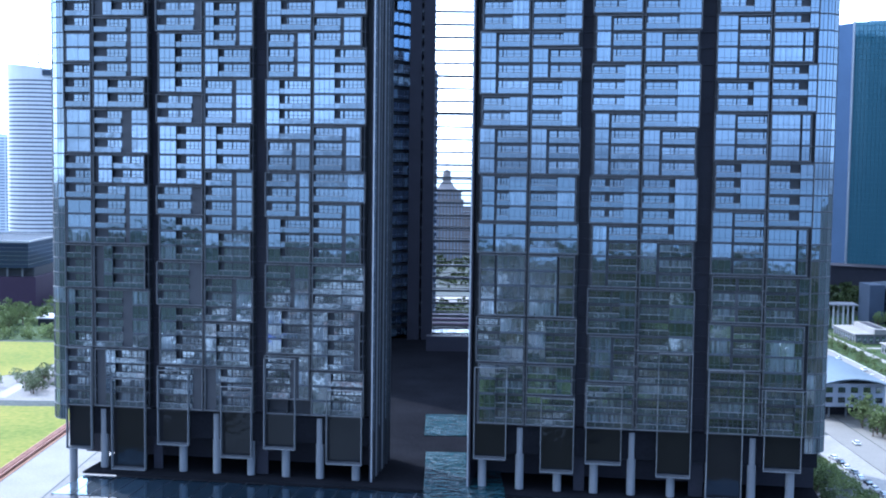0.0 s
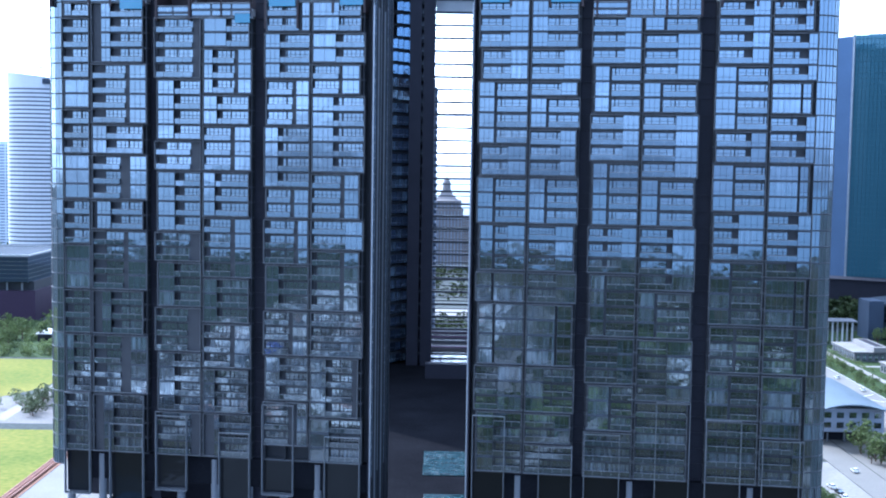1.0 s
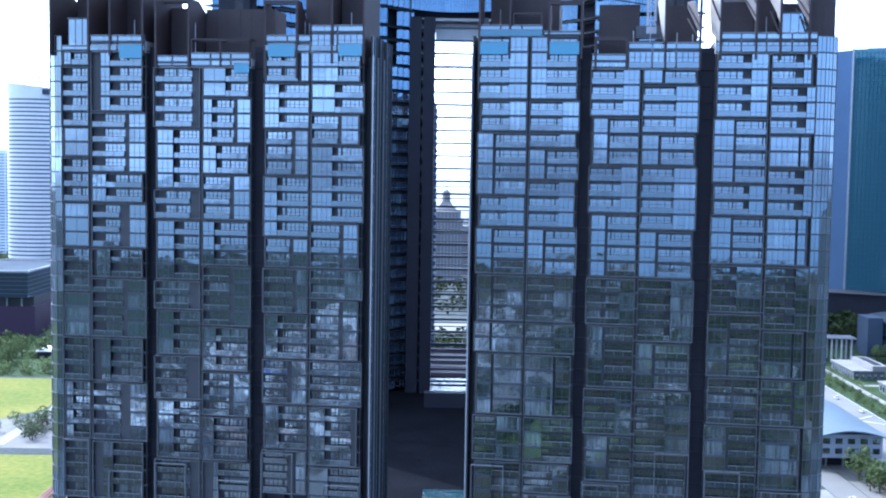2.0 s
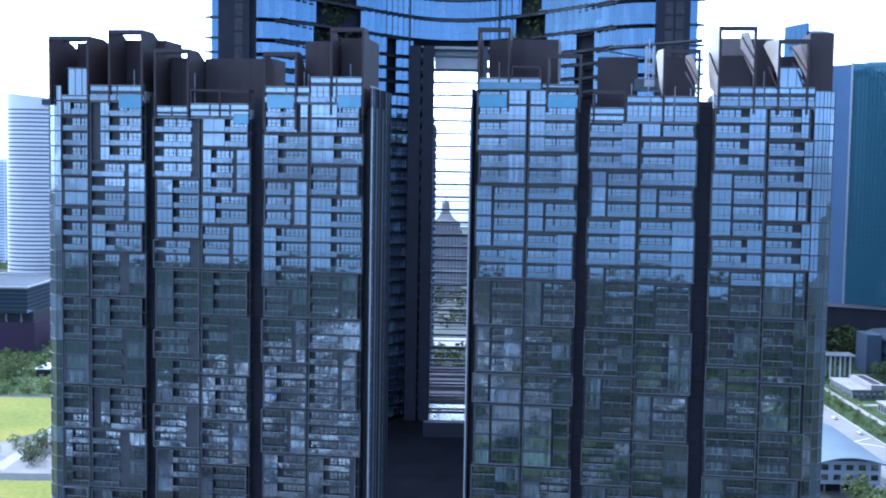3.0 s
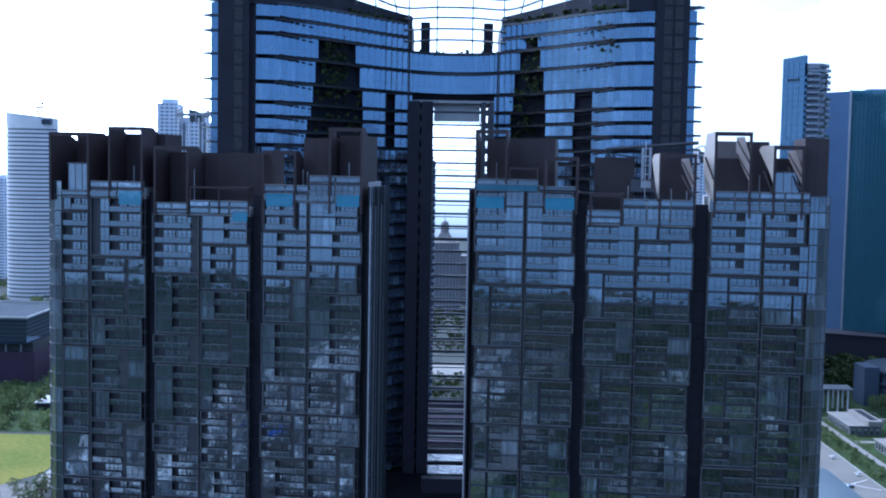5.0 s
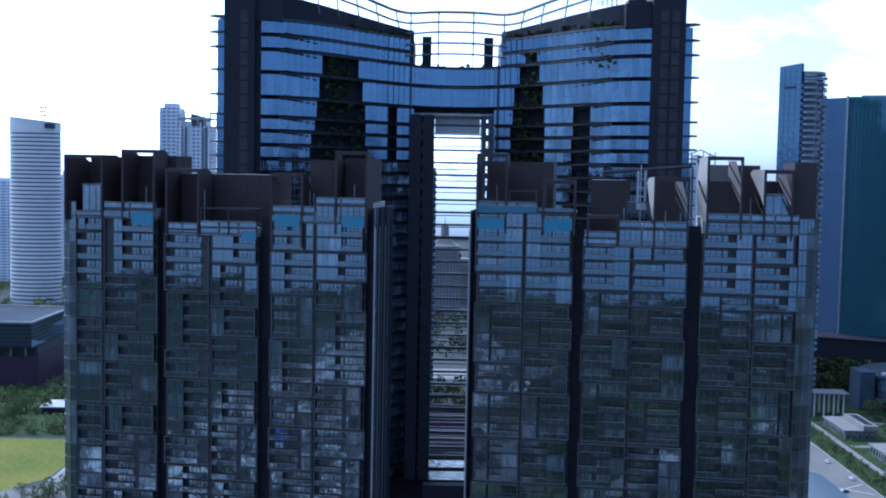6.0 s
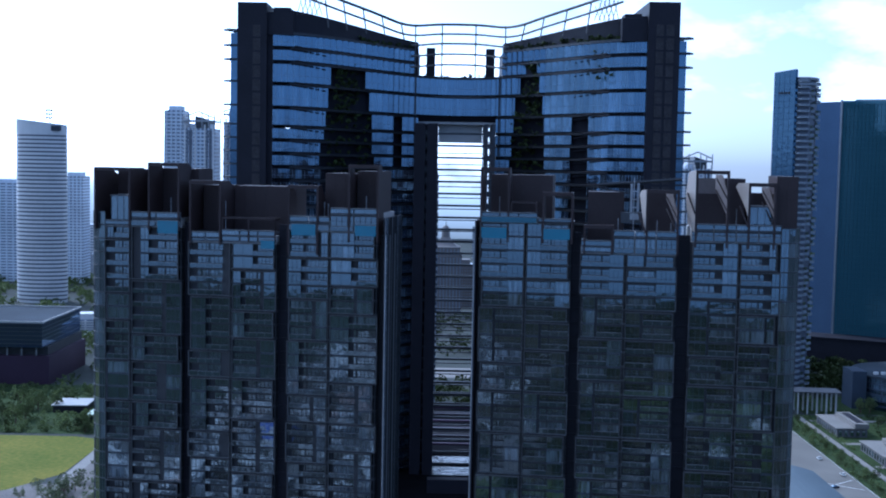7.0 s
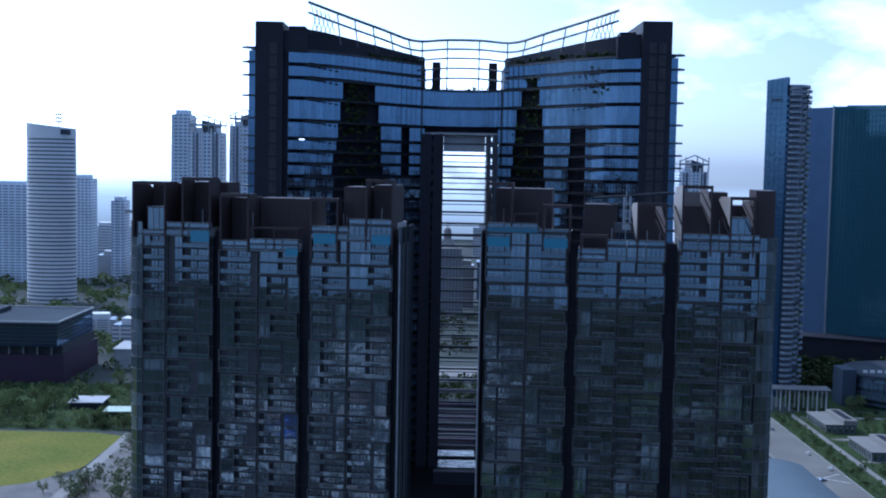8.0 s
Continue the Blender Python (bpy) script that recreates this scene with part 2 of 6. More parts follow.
STEEL = mat("painted_steel", (0.30, 0.31, 0.33), 0.4, 0.6, 0.2, 0.3, 3)
DARKSTEEL = mat("dark_steel", (0.045, 0.048, 0.055), 0.45, 0.6, 0.3, 0.3, 3)
# grey render with distance haze painted in as a lighter, bluer tone
HAZEGREY = mat("hazed_grey_render", (0.62, 0.67, 0.74), 0.7, 0, 0.2, 0.02, 0.4)
GRASS = mat("lawn", (0.1, 0.14, 0.016), 0.95, 0, 0.25, 0.022, 0.4, 0.3, 0.1, tint=(0.19, 0.165, 0.03), hard=0.3)
ASPHALT = mat("asphalt", (0.145, 0.137, 0.123), 0.85, 0, 0.25, 0.05, 2.0, 0.2, 0.3)
PAVING = mat("paving", (0.185, 0.176, 0.163), 0.8, 0, 0.2, 0.06, 1.5, 0.1, 0.3)
CONCROAD = mat("concrete_road", (0.16, 0.15, 0.138), 0.85, 0, 0.25, 0.06, 1.5, 0.1, 0.2)
COURT = mat("court_paving", (0.2, 0.19, 0.176), 0.8, 0, 0.25, 0.06, 0.8, 0.1, 0.3)
WHITE = mat("white_paint", (0.56, 0.56, 0.55), 0.6, 0, 0.08, 0.1, 2)
BLUEROOF = mat("pale_blue_roof", (0.082, 0.107, 0.128), 0.7, 0.0, 0.15, 0.05, 1, 0, 0.3)
HALLWALL = mat("hall_wall", (0.34, 0.36, 0.41), 0.7, 0, 0.1, 0.1, 2)
REDBROWN = mat("maroon_cladding", (0.04, 0.024, 0.045), 0.6, 0, 0.2, 0.05, 1, 0, 0.2)
BROWNSOIL = mat("bare_soil", (0.24, 0.13, 0.09), 0.95, 0, 0.35, 0.1, 1.5, 0.3, 0.1)
STONE = mat("dark_stone", (0.10, 0.10, 0.105), 0.7, 0, 0.25, 0.2, 2)
# darkened for the shade on the round building
GREYBLUE = mat("grey_blue_panel", (0.04, 0.052, 0.075), 0.6, 0.0, 0.15, 0.1, 1, 0, 0.2)
MALLROOF = mat("mall_roof", (0.045, 0.055, 0.068), 0.95, 0, 0.4, 0.03, 0.6, 0, 0.1)
GREENROOF = mat("pale_green_roof", (0.38, 0.46, 0.36), 0.6, 0, 0.12, 0.1, 1)
MALLGLASS = glass_mat("mall_glass", (0.03, 0.045, 0.085), mirror=0.03, film_colour=(0.5, 0.7, 1.0))
TEALDARK = mat("teal_mullion", (0.05, 0.115, 0.14), 0.6, 0.0, 0.2, 0.1, 1, 0, 0.1)
# near-black: the shade between the towers is put into this paving colour
DECKING = mat("shaded_paving", (0.010, 0.0105, 0.013), 1.0, 0, 0.4, 0.1, 1.5, 0.0, 0.0)
DARKPANEL = mat("dark_louvre", (0.055, 0.06, 0.07), 0.5, 0.2, 0.3, 0.2, 2)
LOUVRE = mat("core_louvre", (0.034, 0.031, 0.034), 0.5, 0.1, 0.6, 0.25, 1.2, 0, 0.3)
YARD = mat("gravel_yard", (0.142, 0.132, 0.123), 0.9, 0, 0.4, 0.08, 1.2, 0.2, 0.2)
# window tone lightened to stand for haze on far towers
HAZEGLASS = mat("hazed_window", (0.19, 0.22, 0.28), 0.3, 0.2, 0.3, 0.02, 0.5)
BLUEPANEL = mat("blue_panel", (0.05, 0.08, 0.14), 1.0, 0.0, 0.15, 0.05, 1, 0, 0.0)
SHRUBS = mat("ground_cover", (0.035, 0.055, 0.02), 0.95, 0, 0.5, 0.05, 0.5, 0.3, 0.1)
RIBBON = mat("ribbon_window", (0.09, 0.10, 0.13), 0.3, 0.2, 0.2, 0.05, 1)
RUST = mat("rusty_pipe", (0.22, 0.10, 0.065), 0.8, 0.1, 0.4, 0.3, 3)
CROWN = mat("crown_steel", (0.12, 0.12, 0.125), 0.6, 0.1, 0.2, 0.3, 3, 0, 0.2)
WARMSTONE = mat("warm_stone", (0.17, 0.158, 0.155), 0.8, 0, 0.2, 0.03, 0.5)
OFFICEMULLION = mat("office_mullion", (0.19, 0.22, 0.26), 0.4, 0.4, 0.2, 0.3, 3)
BARK = mat("bark", (0.10, 0.07, 0.05), 0.9, 0, 0.3, 1.0, 8)
def leafy(m, share):
    """Lets a part of the light shine through the leaves."""
    nt = m.node_tree
    b = nt.nodes["Principled BSDF"]
    thin, mixs = nt.nodes.new("ShaderNodeBsdfTranslucent"), nt.nodes.new("ShaderNodeMixShader")
    mixs.inputs[0].default_value = share
    nt.links.new(b.inputs["Base Color"].links[0].from_socket, thin.inputs["Color"])
    nt.links.new(b.outputs[0], mixs.inputs[1])
    nt.links.new(thin.outputs[0], mixs.inputs[2])
    nt.links.new(mixs.outputs[0], nt.nodes["Material Output"].inputs[0])
    return m


LEAF = mat("foliage", (0.05, 0.085, 0.025), 0.7, 0, 0.5, 0.08, 0.9, 0.0, 0.3, rand=0.7, tint=(0.18, 0.23, 0.09))
leafy(LEAF, 0.45)
PALELEAF = mat("pale_foliage", (0.09, 0.12, 0.06), 0.7, 0, 0.5, 0.15, 1.2, 0.0, 0.3, rand=0.6, tint=(0.19, 0.225, 0.13))
leafy(PALELEAF, 0.45)
SITE = mat("site_ground", (0.016, 0.02, 0.012), 0.95, 0, 0.3, 0.2, 1.1, 0.2, 0.1, tint=(0.085, 0.075, 0.066), hard=0.06)
WOODLEAF = mat("woodland_leaf", (0.018, 0.028, 0.007), 0.8, 0, 0.6, 0.06, 0.7, 0.0, 0.15, tint=(0.062, 0.085, 0.026))
ROOFWHITE = mat("white_metal_roof", (0.78, 0.77, 0.74), 0.5, 0, 0.1, 0.2, 2)
TARP = mat("blue_sheet", (0.02, 0.07, 0.42), 0.5, 0, 0.15, 0.2, 2)
BRICKROOF = mat("reddish_roof", (0.3, 0.17, 0.13), 0.8, 0, 0.2, 0.2, 2)
MEADOW = mat("meadow", (0.055, 0.085, 0.024), 0.95, 0, 0.4, 0.03, 0.5, 0.2, 0.1, tint=(0.12, 0.14, 0.05))
FIELD = mat("dark_field", (0.03, 0.04, 0.026), 0.95, 0, 0.4, 0.01, 0.2, 0.2, 0.1, tint=(0.055, 0.068, 0.045))
LAND = mat("rough_land", (0.02, 0.023, 0.009), 0.95, 0, 0.5, 0.012, 0.25, 0.2, 0.1, tint=(0.085, 0.075, 0.045))
CITY = mat("city_ground", (0.055, 0.062, 0.058), 0.95, 0, 0.4, 0.02, 0.4, 0.0, 0.1)
SEA = mat("sea_water", (0.05, 0.085, 0.105), 0.2, 0, 0.25, 0.004, 0.05, 0.06)


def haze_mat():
    """Far sunlit haze painted as a glow, paler towards the sky and fading out."""
    m = bpy.data.materials.new("haze_glow")
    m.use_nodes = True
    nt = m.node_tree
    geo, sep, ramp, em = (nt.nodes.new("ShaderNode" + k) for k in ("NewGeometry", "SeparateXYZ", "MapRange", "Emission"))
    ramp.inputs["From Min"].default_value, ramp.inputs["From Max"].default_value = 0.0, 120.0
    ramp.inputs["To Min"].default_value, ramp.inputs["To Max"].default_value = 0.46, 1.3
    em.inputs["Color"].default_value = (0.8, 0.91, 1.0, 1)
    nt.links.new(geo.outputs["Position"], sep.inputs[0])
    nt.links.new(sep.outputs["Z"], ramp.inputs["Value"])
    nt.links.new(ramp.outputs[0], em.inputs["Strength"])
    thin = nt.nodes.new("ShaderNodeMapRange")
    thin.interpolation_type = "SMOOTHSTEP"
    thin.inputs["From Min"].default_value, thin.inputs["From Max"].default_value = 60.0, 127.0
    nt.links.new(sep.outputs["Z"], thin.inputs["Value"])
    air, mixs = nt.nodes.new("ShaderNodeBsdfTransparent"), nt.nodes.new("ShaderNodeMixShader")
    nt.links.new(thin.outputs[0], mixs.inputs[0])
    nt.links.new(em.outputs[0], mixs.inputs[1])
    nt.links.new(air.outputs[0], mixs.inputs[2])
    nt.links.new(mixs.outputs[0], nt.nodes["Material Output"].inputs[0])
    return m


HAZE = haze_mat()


# ---- building helpers ----
def box(bm, x0, x1, y0, y1, z0, z1, m=0):
    v = [bm.verts.new(p) for p in ((x0, y0, z0), (x1, y0, z0), (x1, y1, z0), (x0, y1, z0), (x0, y0, z1), (x1, y0, z1), (x1, y1, z1), (x0, y1, z1))]
    for q in ((0, 3, 2, 1), (4, 5, 6, 7), (0, 1, 5, 4), (1, 2, 6, 5), (2, 3, 7, 6), (3, 0, 4, 7)):
        bm.faces.new([v[i] for i in q]).material_index = m
    return v


def cyl(bm, x, y, z0, z1, r0, r1=None, n=12, m=0):
    r1 = r0 if r1 is None else r1
    a = [bm.verts.new((x + r0 * math.cos(2 * math.pi * i / n), y + r0 * math.sin(2 * math.pi * i / n), z0)) for i in range(n)]
    b = [bm.verts.new((x + r1 * math.cos(2 * math.pi * i / n), y + r1 * math.sin(2 * math.pi * i / n), z1)) for i in range(n)]
    for i in range(n):
        bm.faces.new((a[i], a[(i + 1) % n], b[(i + 1) % n], b[i])).material_index = m
    bm.faces.new(b).material_index = m
    bm.faces.new(a[::-1]).material_index = m


def bar(bm, p, q, r, n=6, m=0):
    """A round bar from p to q."""
    p, q = Vector(p), Vector(q)
    d = (q - p).normalized()
    s = d.cross(Vector((0, 0, 1)) if abs(d.z) < 0.9 else Vector((1, 0, 0))).normalized()
    t = d.cross(s)
    rings = [[bm.verts.new(c + r * (math.cos(2 * math.pi * i / n) * s + math.sin(2 * math.pi * i / n) * t)) for i in range(n)] for c in (p, q)]
    for i in range(n):
        bm.faces.new((rings[0][i], rings[1][i], rings[1][(i + 1) % n], rings[0][(i + 1) % n])).material_index = m
    bm.faces.new(rings[0]).material_index = m
    bm.faces.new(rings[1][::-1]).material_index = m


def prism(bm, pts, z0, z1, m=0, top=None):
    """An upright prism over a ring of plan points, anticlockwise."""
    a = [bm.verts.new((x, y, z0)) for x, y in pts]
    b = [bm.verts.new((x, y, z1)) for x, y in pts]
    for i in range(len(pts)):
        j = (i + 1) % len(pts)
        bm.faces.new((a[i], a[j], b[j], b[i])).material_index = m
    bm.faces.new(b).material_index = m if top is None else top
    bm.faces.new(a[::-1]).material_index = m


def mesh(name, bm, mats):
    me = bpy.data.meshes.new(name)
    bm.to_mesh(me)
    bm.free()
    for m in (mats if isinstance(mats, (list, tuple)) else [mats]):
        me.materials.append(m)
    return me


def thing(name, label, category, at=None, group="", kind=""):
    ob = new(name)
    ob.empty_display_size = 2
    if at is not None:
        ob.matrix_world = at
    return tagged(ob, label, category, group, kind)


def piece(name, me, parent, m=None, label=""):
    ob = new(name, me)
    ob.parent = parent
    if m is not None:
        ob.matrix_basis = m
    return tagged(ob, label)


def part(name, bm, material, parent, label="", m=None):
    return piece(name, mesh(name, bm, material), parent, m, label)


def solid(name, bm, material, label, category, kind="", group=""):
    return tagged(new(name, mesh(name, bm, material)), label, category, group, kind)


# ---- ground ----
bm = bmesh.new()
box(bm, -4600, 4600, -890, 4800, -1.0, 0.0)
solid("ground", bm, CITY, "grey urban ground between the buildings", "ground", "structure")
bm = bmesh.new()
box(bm, -4600, 4600, -4800, -890, -1.0, -0.6)
solid("water", bm, SEA, "calm grey-blue sea water beyond the shore", "water", "structure")


# glowing wall that stands for haze; no lamp is there
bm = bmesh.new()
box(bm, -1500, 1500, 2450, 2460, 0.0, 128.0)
solid("backdrop", bm, HAZE, "glowing backdrop wall painted as pale haze over the distant city", "backdrop", "structure")


# ---- residential towers: facade of stacked, shifted window boxes ----
ALPHA = 8.4
FACE = pose(240 * math.sin(radians(ALPHA)), 240 * math.cos(radians(ALPHA)), 0, 0, 0, -ALPHA)   # x along the facade, y into the building
Z0, FLOOR, DECK = 46.7, 3.175, 33.2
MESHES = {}


def relief(xs, zs, framed, out, back):
    """One sheet of cells between the lines xs and zs: the framed cells stand proud by out, the edge returns by back."""
    bm = bmesh.new()
    grid = [[bm.verts.new((x, 0, z)) for z in zs] for x in xs]
    proud = []
    for i in range(len(xs) - 1):
        for k in range(len(zs) - 1):
            f = bm.faces.new((grid[i][k], grid[i + 1][k], grid[i + 1][k + 1], grid[i][k + 1]))
            if framed(i, k):
                f.material_index = 1
                proud.append(f)
    rim = [e for e in bm.edges if e.is_boundary]
    got = bmesh.ops.extrude_face_region(bm, geom=proud)["geom"]
    for v in got:
        if isinstance(v, bmesh.types.BMVert):
            v.co.y -= out
    bmesh.ops.delete(bm, geom=[f for f in proud if f.is_valid], context="FACES_ONLY")
    for f in bm.faces:
        if abs(f.normal.y) < 0.5:
            f.material_index = 1
    edges = [e for e in bm.edges if e.is_boundary]
    got = bmesh.ops.extrude_edge_only(bm, edges=edges)["geom"]
    for v in got:
        if isinstance(v, bmesh.types.BMVert):
            v.co.y = back
    for f in bm.faces:
        if len(f.verts) == 4 and max(v.co.y for v in f.verts) > 0.01:
            f.material_index = 1
    bmesh.ops.recalc_face_normals(bm, faces=bm.faces[:])
    return bm


def lines(w, n, edge, mw):
    """Cell borders of n panes in a width w, parted by mullions of half width mw."""
    xs = [0.0, edge]
    for i in range(1, n):
        x = edge + (w - 2 * edge) * i / n
        xs += [x - mw, x + mw]
    return xs + [w - edge, w]


def pane_mesh(w, h, kind):
    """A window of one storey: glass, sill, head and mullions."""
    key = (round(w, 1), round(h, 1), kind)
    if key in MESHES:
        return MESHES[key]
    w, h = key[0], key[1]
    if kind == "panel":
        n, mw, bars = max(2, int(round(w / 1.15))), 0.028, [0.0, 0.22, h * 0.3, h * 0.3 + 0.06, h - 0.2, h]
    elif kind == "smooth":
        n, mw, bars = max(1, int(round(w / 3.0))), 0.02, [0.0, 0.28, h - 0.16, h]
    elif kind == "pair":
        n, mw, bars = 4, 0.06, [0.0, 0.1, h * 0.58, h * 0.58 + 0.07, h - 0.4, h]
    else:
        n, mw, bars = max(2, int(round(w / 0.95))), 0.055, [0.0, 0.1, h * 0.6, h * 0.6 + 0.08, h - 0.26, h]
    xs = lines(w, n, 0.05, mw)
    bm = relief(xs, bars, lambda i, k: i % 2 == 0 or k % 2 == 0, 0.06, 0.1)
    plain = kind in ("panel", "smooth")
    MESHES[key] = mesh("window", bm, [GLASS if plain else CURTAIN, SPANDREL if plain else DARKSTEEL])
    return MESHES[key]


def rail_mesh(w):
    key = (round(w, 1), "rail")
    if key not in MESHES:
        w = key[0]
        bm = relief(lines(w, max(1, int(w / 1.6)), 0.03, 0.025), [0.0, 0.98, 1.1], lambda i, k: i % 2 == 0 or k == 1, 0.03, 0.05)
        MESHES[key] = mesh("balustrade", bm, [RAILGLASS, RAILCAP])
    return MESHES[key]


def recess_mesh(w, h):
    """The back of an open balcony end, its shade put into the panel colour, with a cover strip."""
    key = (round(w, 1), round(h, 1), "recess")
    if key not in MESHES:
        w, h = key[0], key[1]
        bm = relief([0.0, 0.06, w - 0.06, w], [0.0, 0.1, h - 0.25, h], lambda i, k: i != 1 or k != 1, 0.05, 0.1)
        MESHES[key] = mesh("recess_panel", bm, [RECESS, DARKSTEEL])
    return MESHES[key]


def rim_mesh(w, h):
    """The projecting metal rim round one box of storeys."""
    bm = bmesh.new()
    t, out, back = 0.1, -0.4, 0.25
    box(bm, 0, t, out, back, 0, h)
    box(bm, w - t, w, out, back, 0, h)
    box(bm, t, w - t, out, back, 0, t)
    box(bm, t, w - t, out, back, h - t, h)
    return mesh("box_rim", bm, FRAME)


def cells(text):
    out = []
    for c in text:
        if c.isalpha():
            out.append([c, ""])
        else:
            out[-1][1] += c
    total = sum(int(w or 1) for _, w in out)
    return [(c, int(w or 1) / total) for c, w in out]


RNG = random.Random(7)


def jitter():
    return RNG.uniform(-0.32, 0.32)


def column(bay, u0, u1, top, text, wob_l=0.0, wob_r=0.0):
    """One column of boxes, from the storey 'top' downwards: 'storeys cells', boxes parted by commas, each shifted against
    the next."""
    n, base_l, base_r = top, u0, u1
    for i, block in enumerate(text.split(",")):
        count, pattern = block.split()
        sign = 1 if i % 2 else -1
        u0, u1 = base_l + wob_l * sign, base_r + wob_r * sign
        low = n - float(count)
        z0, z1 = Z0 + low * FLOOR, Z0 + n * FLOOR
        proud = RNG.choice((0.0, 0.12, 0.25))
        piece("box_rim", rim_mesh(u1 - u0 - 0.44, z1 - z0 - 0.42), bay, Matrix.Translation((u0 + 0.22, -proud, z0 + 0.21)))
        u = u0 + 0.44
        width = u1 - u0 - 0.88
        levels = int(round(float(count)))
        for c, share in cells(pattern):
            w = share * width
            for k in range(levels):
                z = z0 + 0.2 + (z1 - z0 - 0.4) * k / levels
                h = (z1 - z0 - 0.4) / levels
                if c == "P":
                    kind = "smooth" if w > 3.6 and bay.parent is LT and levels < 4 else "panel"
                    piece("window", pane_mesh(w, h - 0.06, kind), bay, pose(u, -0.15 - proud, z + 0.03, jitter(), 0, jitter()))
                elif c in "BD":
                    piece("balustrade", rail_mesh(w), bay, pose(u, -0.1, z + 0.2, jitter(), 0, jitter()))
                    if c == "B":
                        kind = "pair" if bay.parent is RT and w < 7.5 else "door"
                        piece("window", pane_mesh(w, h - 0.3, kind), bay, pose(u, 0.6, z + 0.2, jitter(), 0, jitter()))
                    else:
                        piece("recess_panel", recess_mesh(w, h - 0.3), bay, pose(u, 1.0, z + 0.2))
            if c == "V":
                bm = bmesh.new()
                box(bm, u, u + w, 0.45, 0.6, z0 + 0.2, z1 - 0.2)
                part("recess_panel", bm, RECESS, bay, "panel in a narrow upright joint, darkened for its shade")
            u += w
        n = low


# tall open frames that hang below the lowest storey: their sides, head and foot
FEET = {
    "A": ((-116.7, -111.0, 59.4, 37.4), (-106.5, -99.0, 53.0, 33.4)),
    "B": ((-96.2, -89.4, 55.2, 39.2), (-82.3, -75.6, 52.2, 37.1)),
    "C": ((-72.9, -66.2, 58.6, 39.4), (-59.5, -52.0, 52.4, 36.8)),
    "D": ((-28.6, -22.0, 58.4, 39.5), (-15.0, -8.3, 52.6, 37.4)),
    "E": ((-5.9, 1.2, 55.6, 39.6), (8.2, 14.9, 62.6, 37.6)),
    "F": ((18.0, 24.9, 59.6, 33.3), (29.0, 36.2, 56.0, 39.8)),
}


def hanging_frame(bay, u0, u1, z1, z0):
    bm = bmesh.new()
    t, out, back = 0.1, -0.85, 0.1
    for a, b in ((u0, u0 + t), (u1 - t, u1)):
        box(bm, a, b, out, back, z0, z1)
    for a, b in ((z0, z0 + t), (z1 - t, z1)):
        box(bm, u0 + t, u1 - t, out, back, a, b)
    part("hanging_frame", bm, RAILCAP, bay, "thin pale frame round an open double-height terrace")
    # sheet added so the frame's inside looks shaded
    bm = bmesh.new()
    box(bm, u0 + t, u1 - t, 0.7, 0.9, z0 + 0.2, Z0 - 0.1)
    part("void_wall", bm, VOID, bay, "dark sheet standing for the shade inside an open lower frame")
    bm = bmesh.new()
    box(bm, u0 + t, u1 - t, -0.7, 0.7, z0 + t, z0 + t + 0.3)
    part("terrace_floor", bm, SLAB, bay)


def slabs(bay, u0, u1, low, high):
    """Floor slabs, back wall and party walls of one bay."""
    bm = bmesh.new()
    box(bm, u0, u1, 0.5, 2.2, -0.12, 0.18)
    me = mesh("floor_slab", bm, SLAB)
    for k in range(low, high + 1):
        piece("floor_slab", me, bay, Matrix.Translation((0, 0, Z0 + k * FLOOR)))
    # inner wall with the balconies' shade in its colour
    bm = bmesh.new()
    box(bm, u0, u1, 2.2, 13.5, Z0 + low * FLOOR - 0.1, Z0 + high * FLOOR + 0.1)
    part("core_wall", bm, DARK, bay, "inner wall behind the balconies, near-black for the shade there")
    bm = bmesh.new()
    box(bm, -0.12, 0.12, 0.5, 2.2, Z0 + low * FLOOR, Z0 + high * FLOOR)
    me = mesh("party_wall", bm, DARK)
    for f in (0.01, 0.22, 0.5, 0.78, 0.99):
        piece("party_wall", me, bay, Matrix.Translation((u0 + (u1 - u0) * f, 0, 0)))


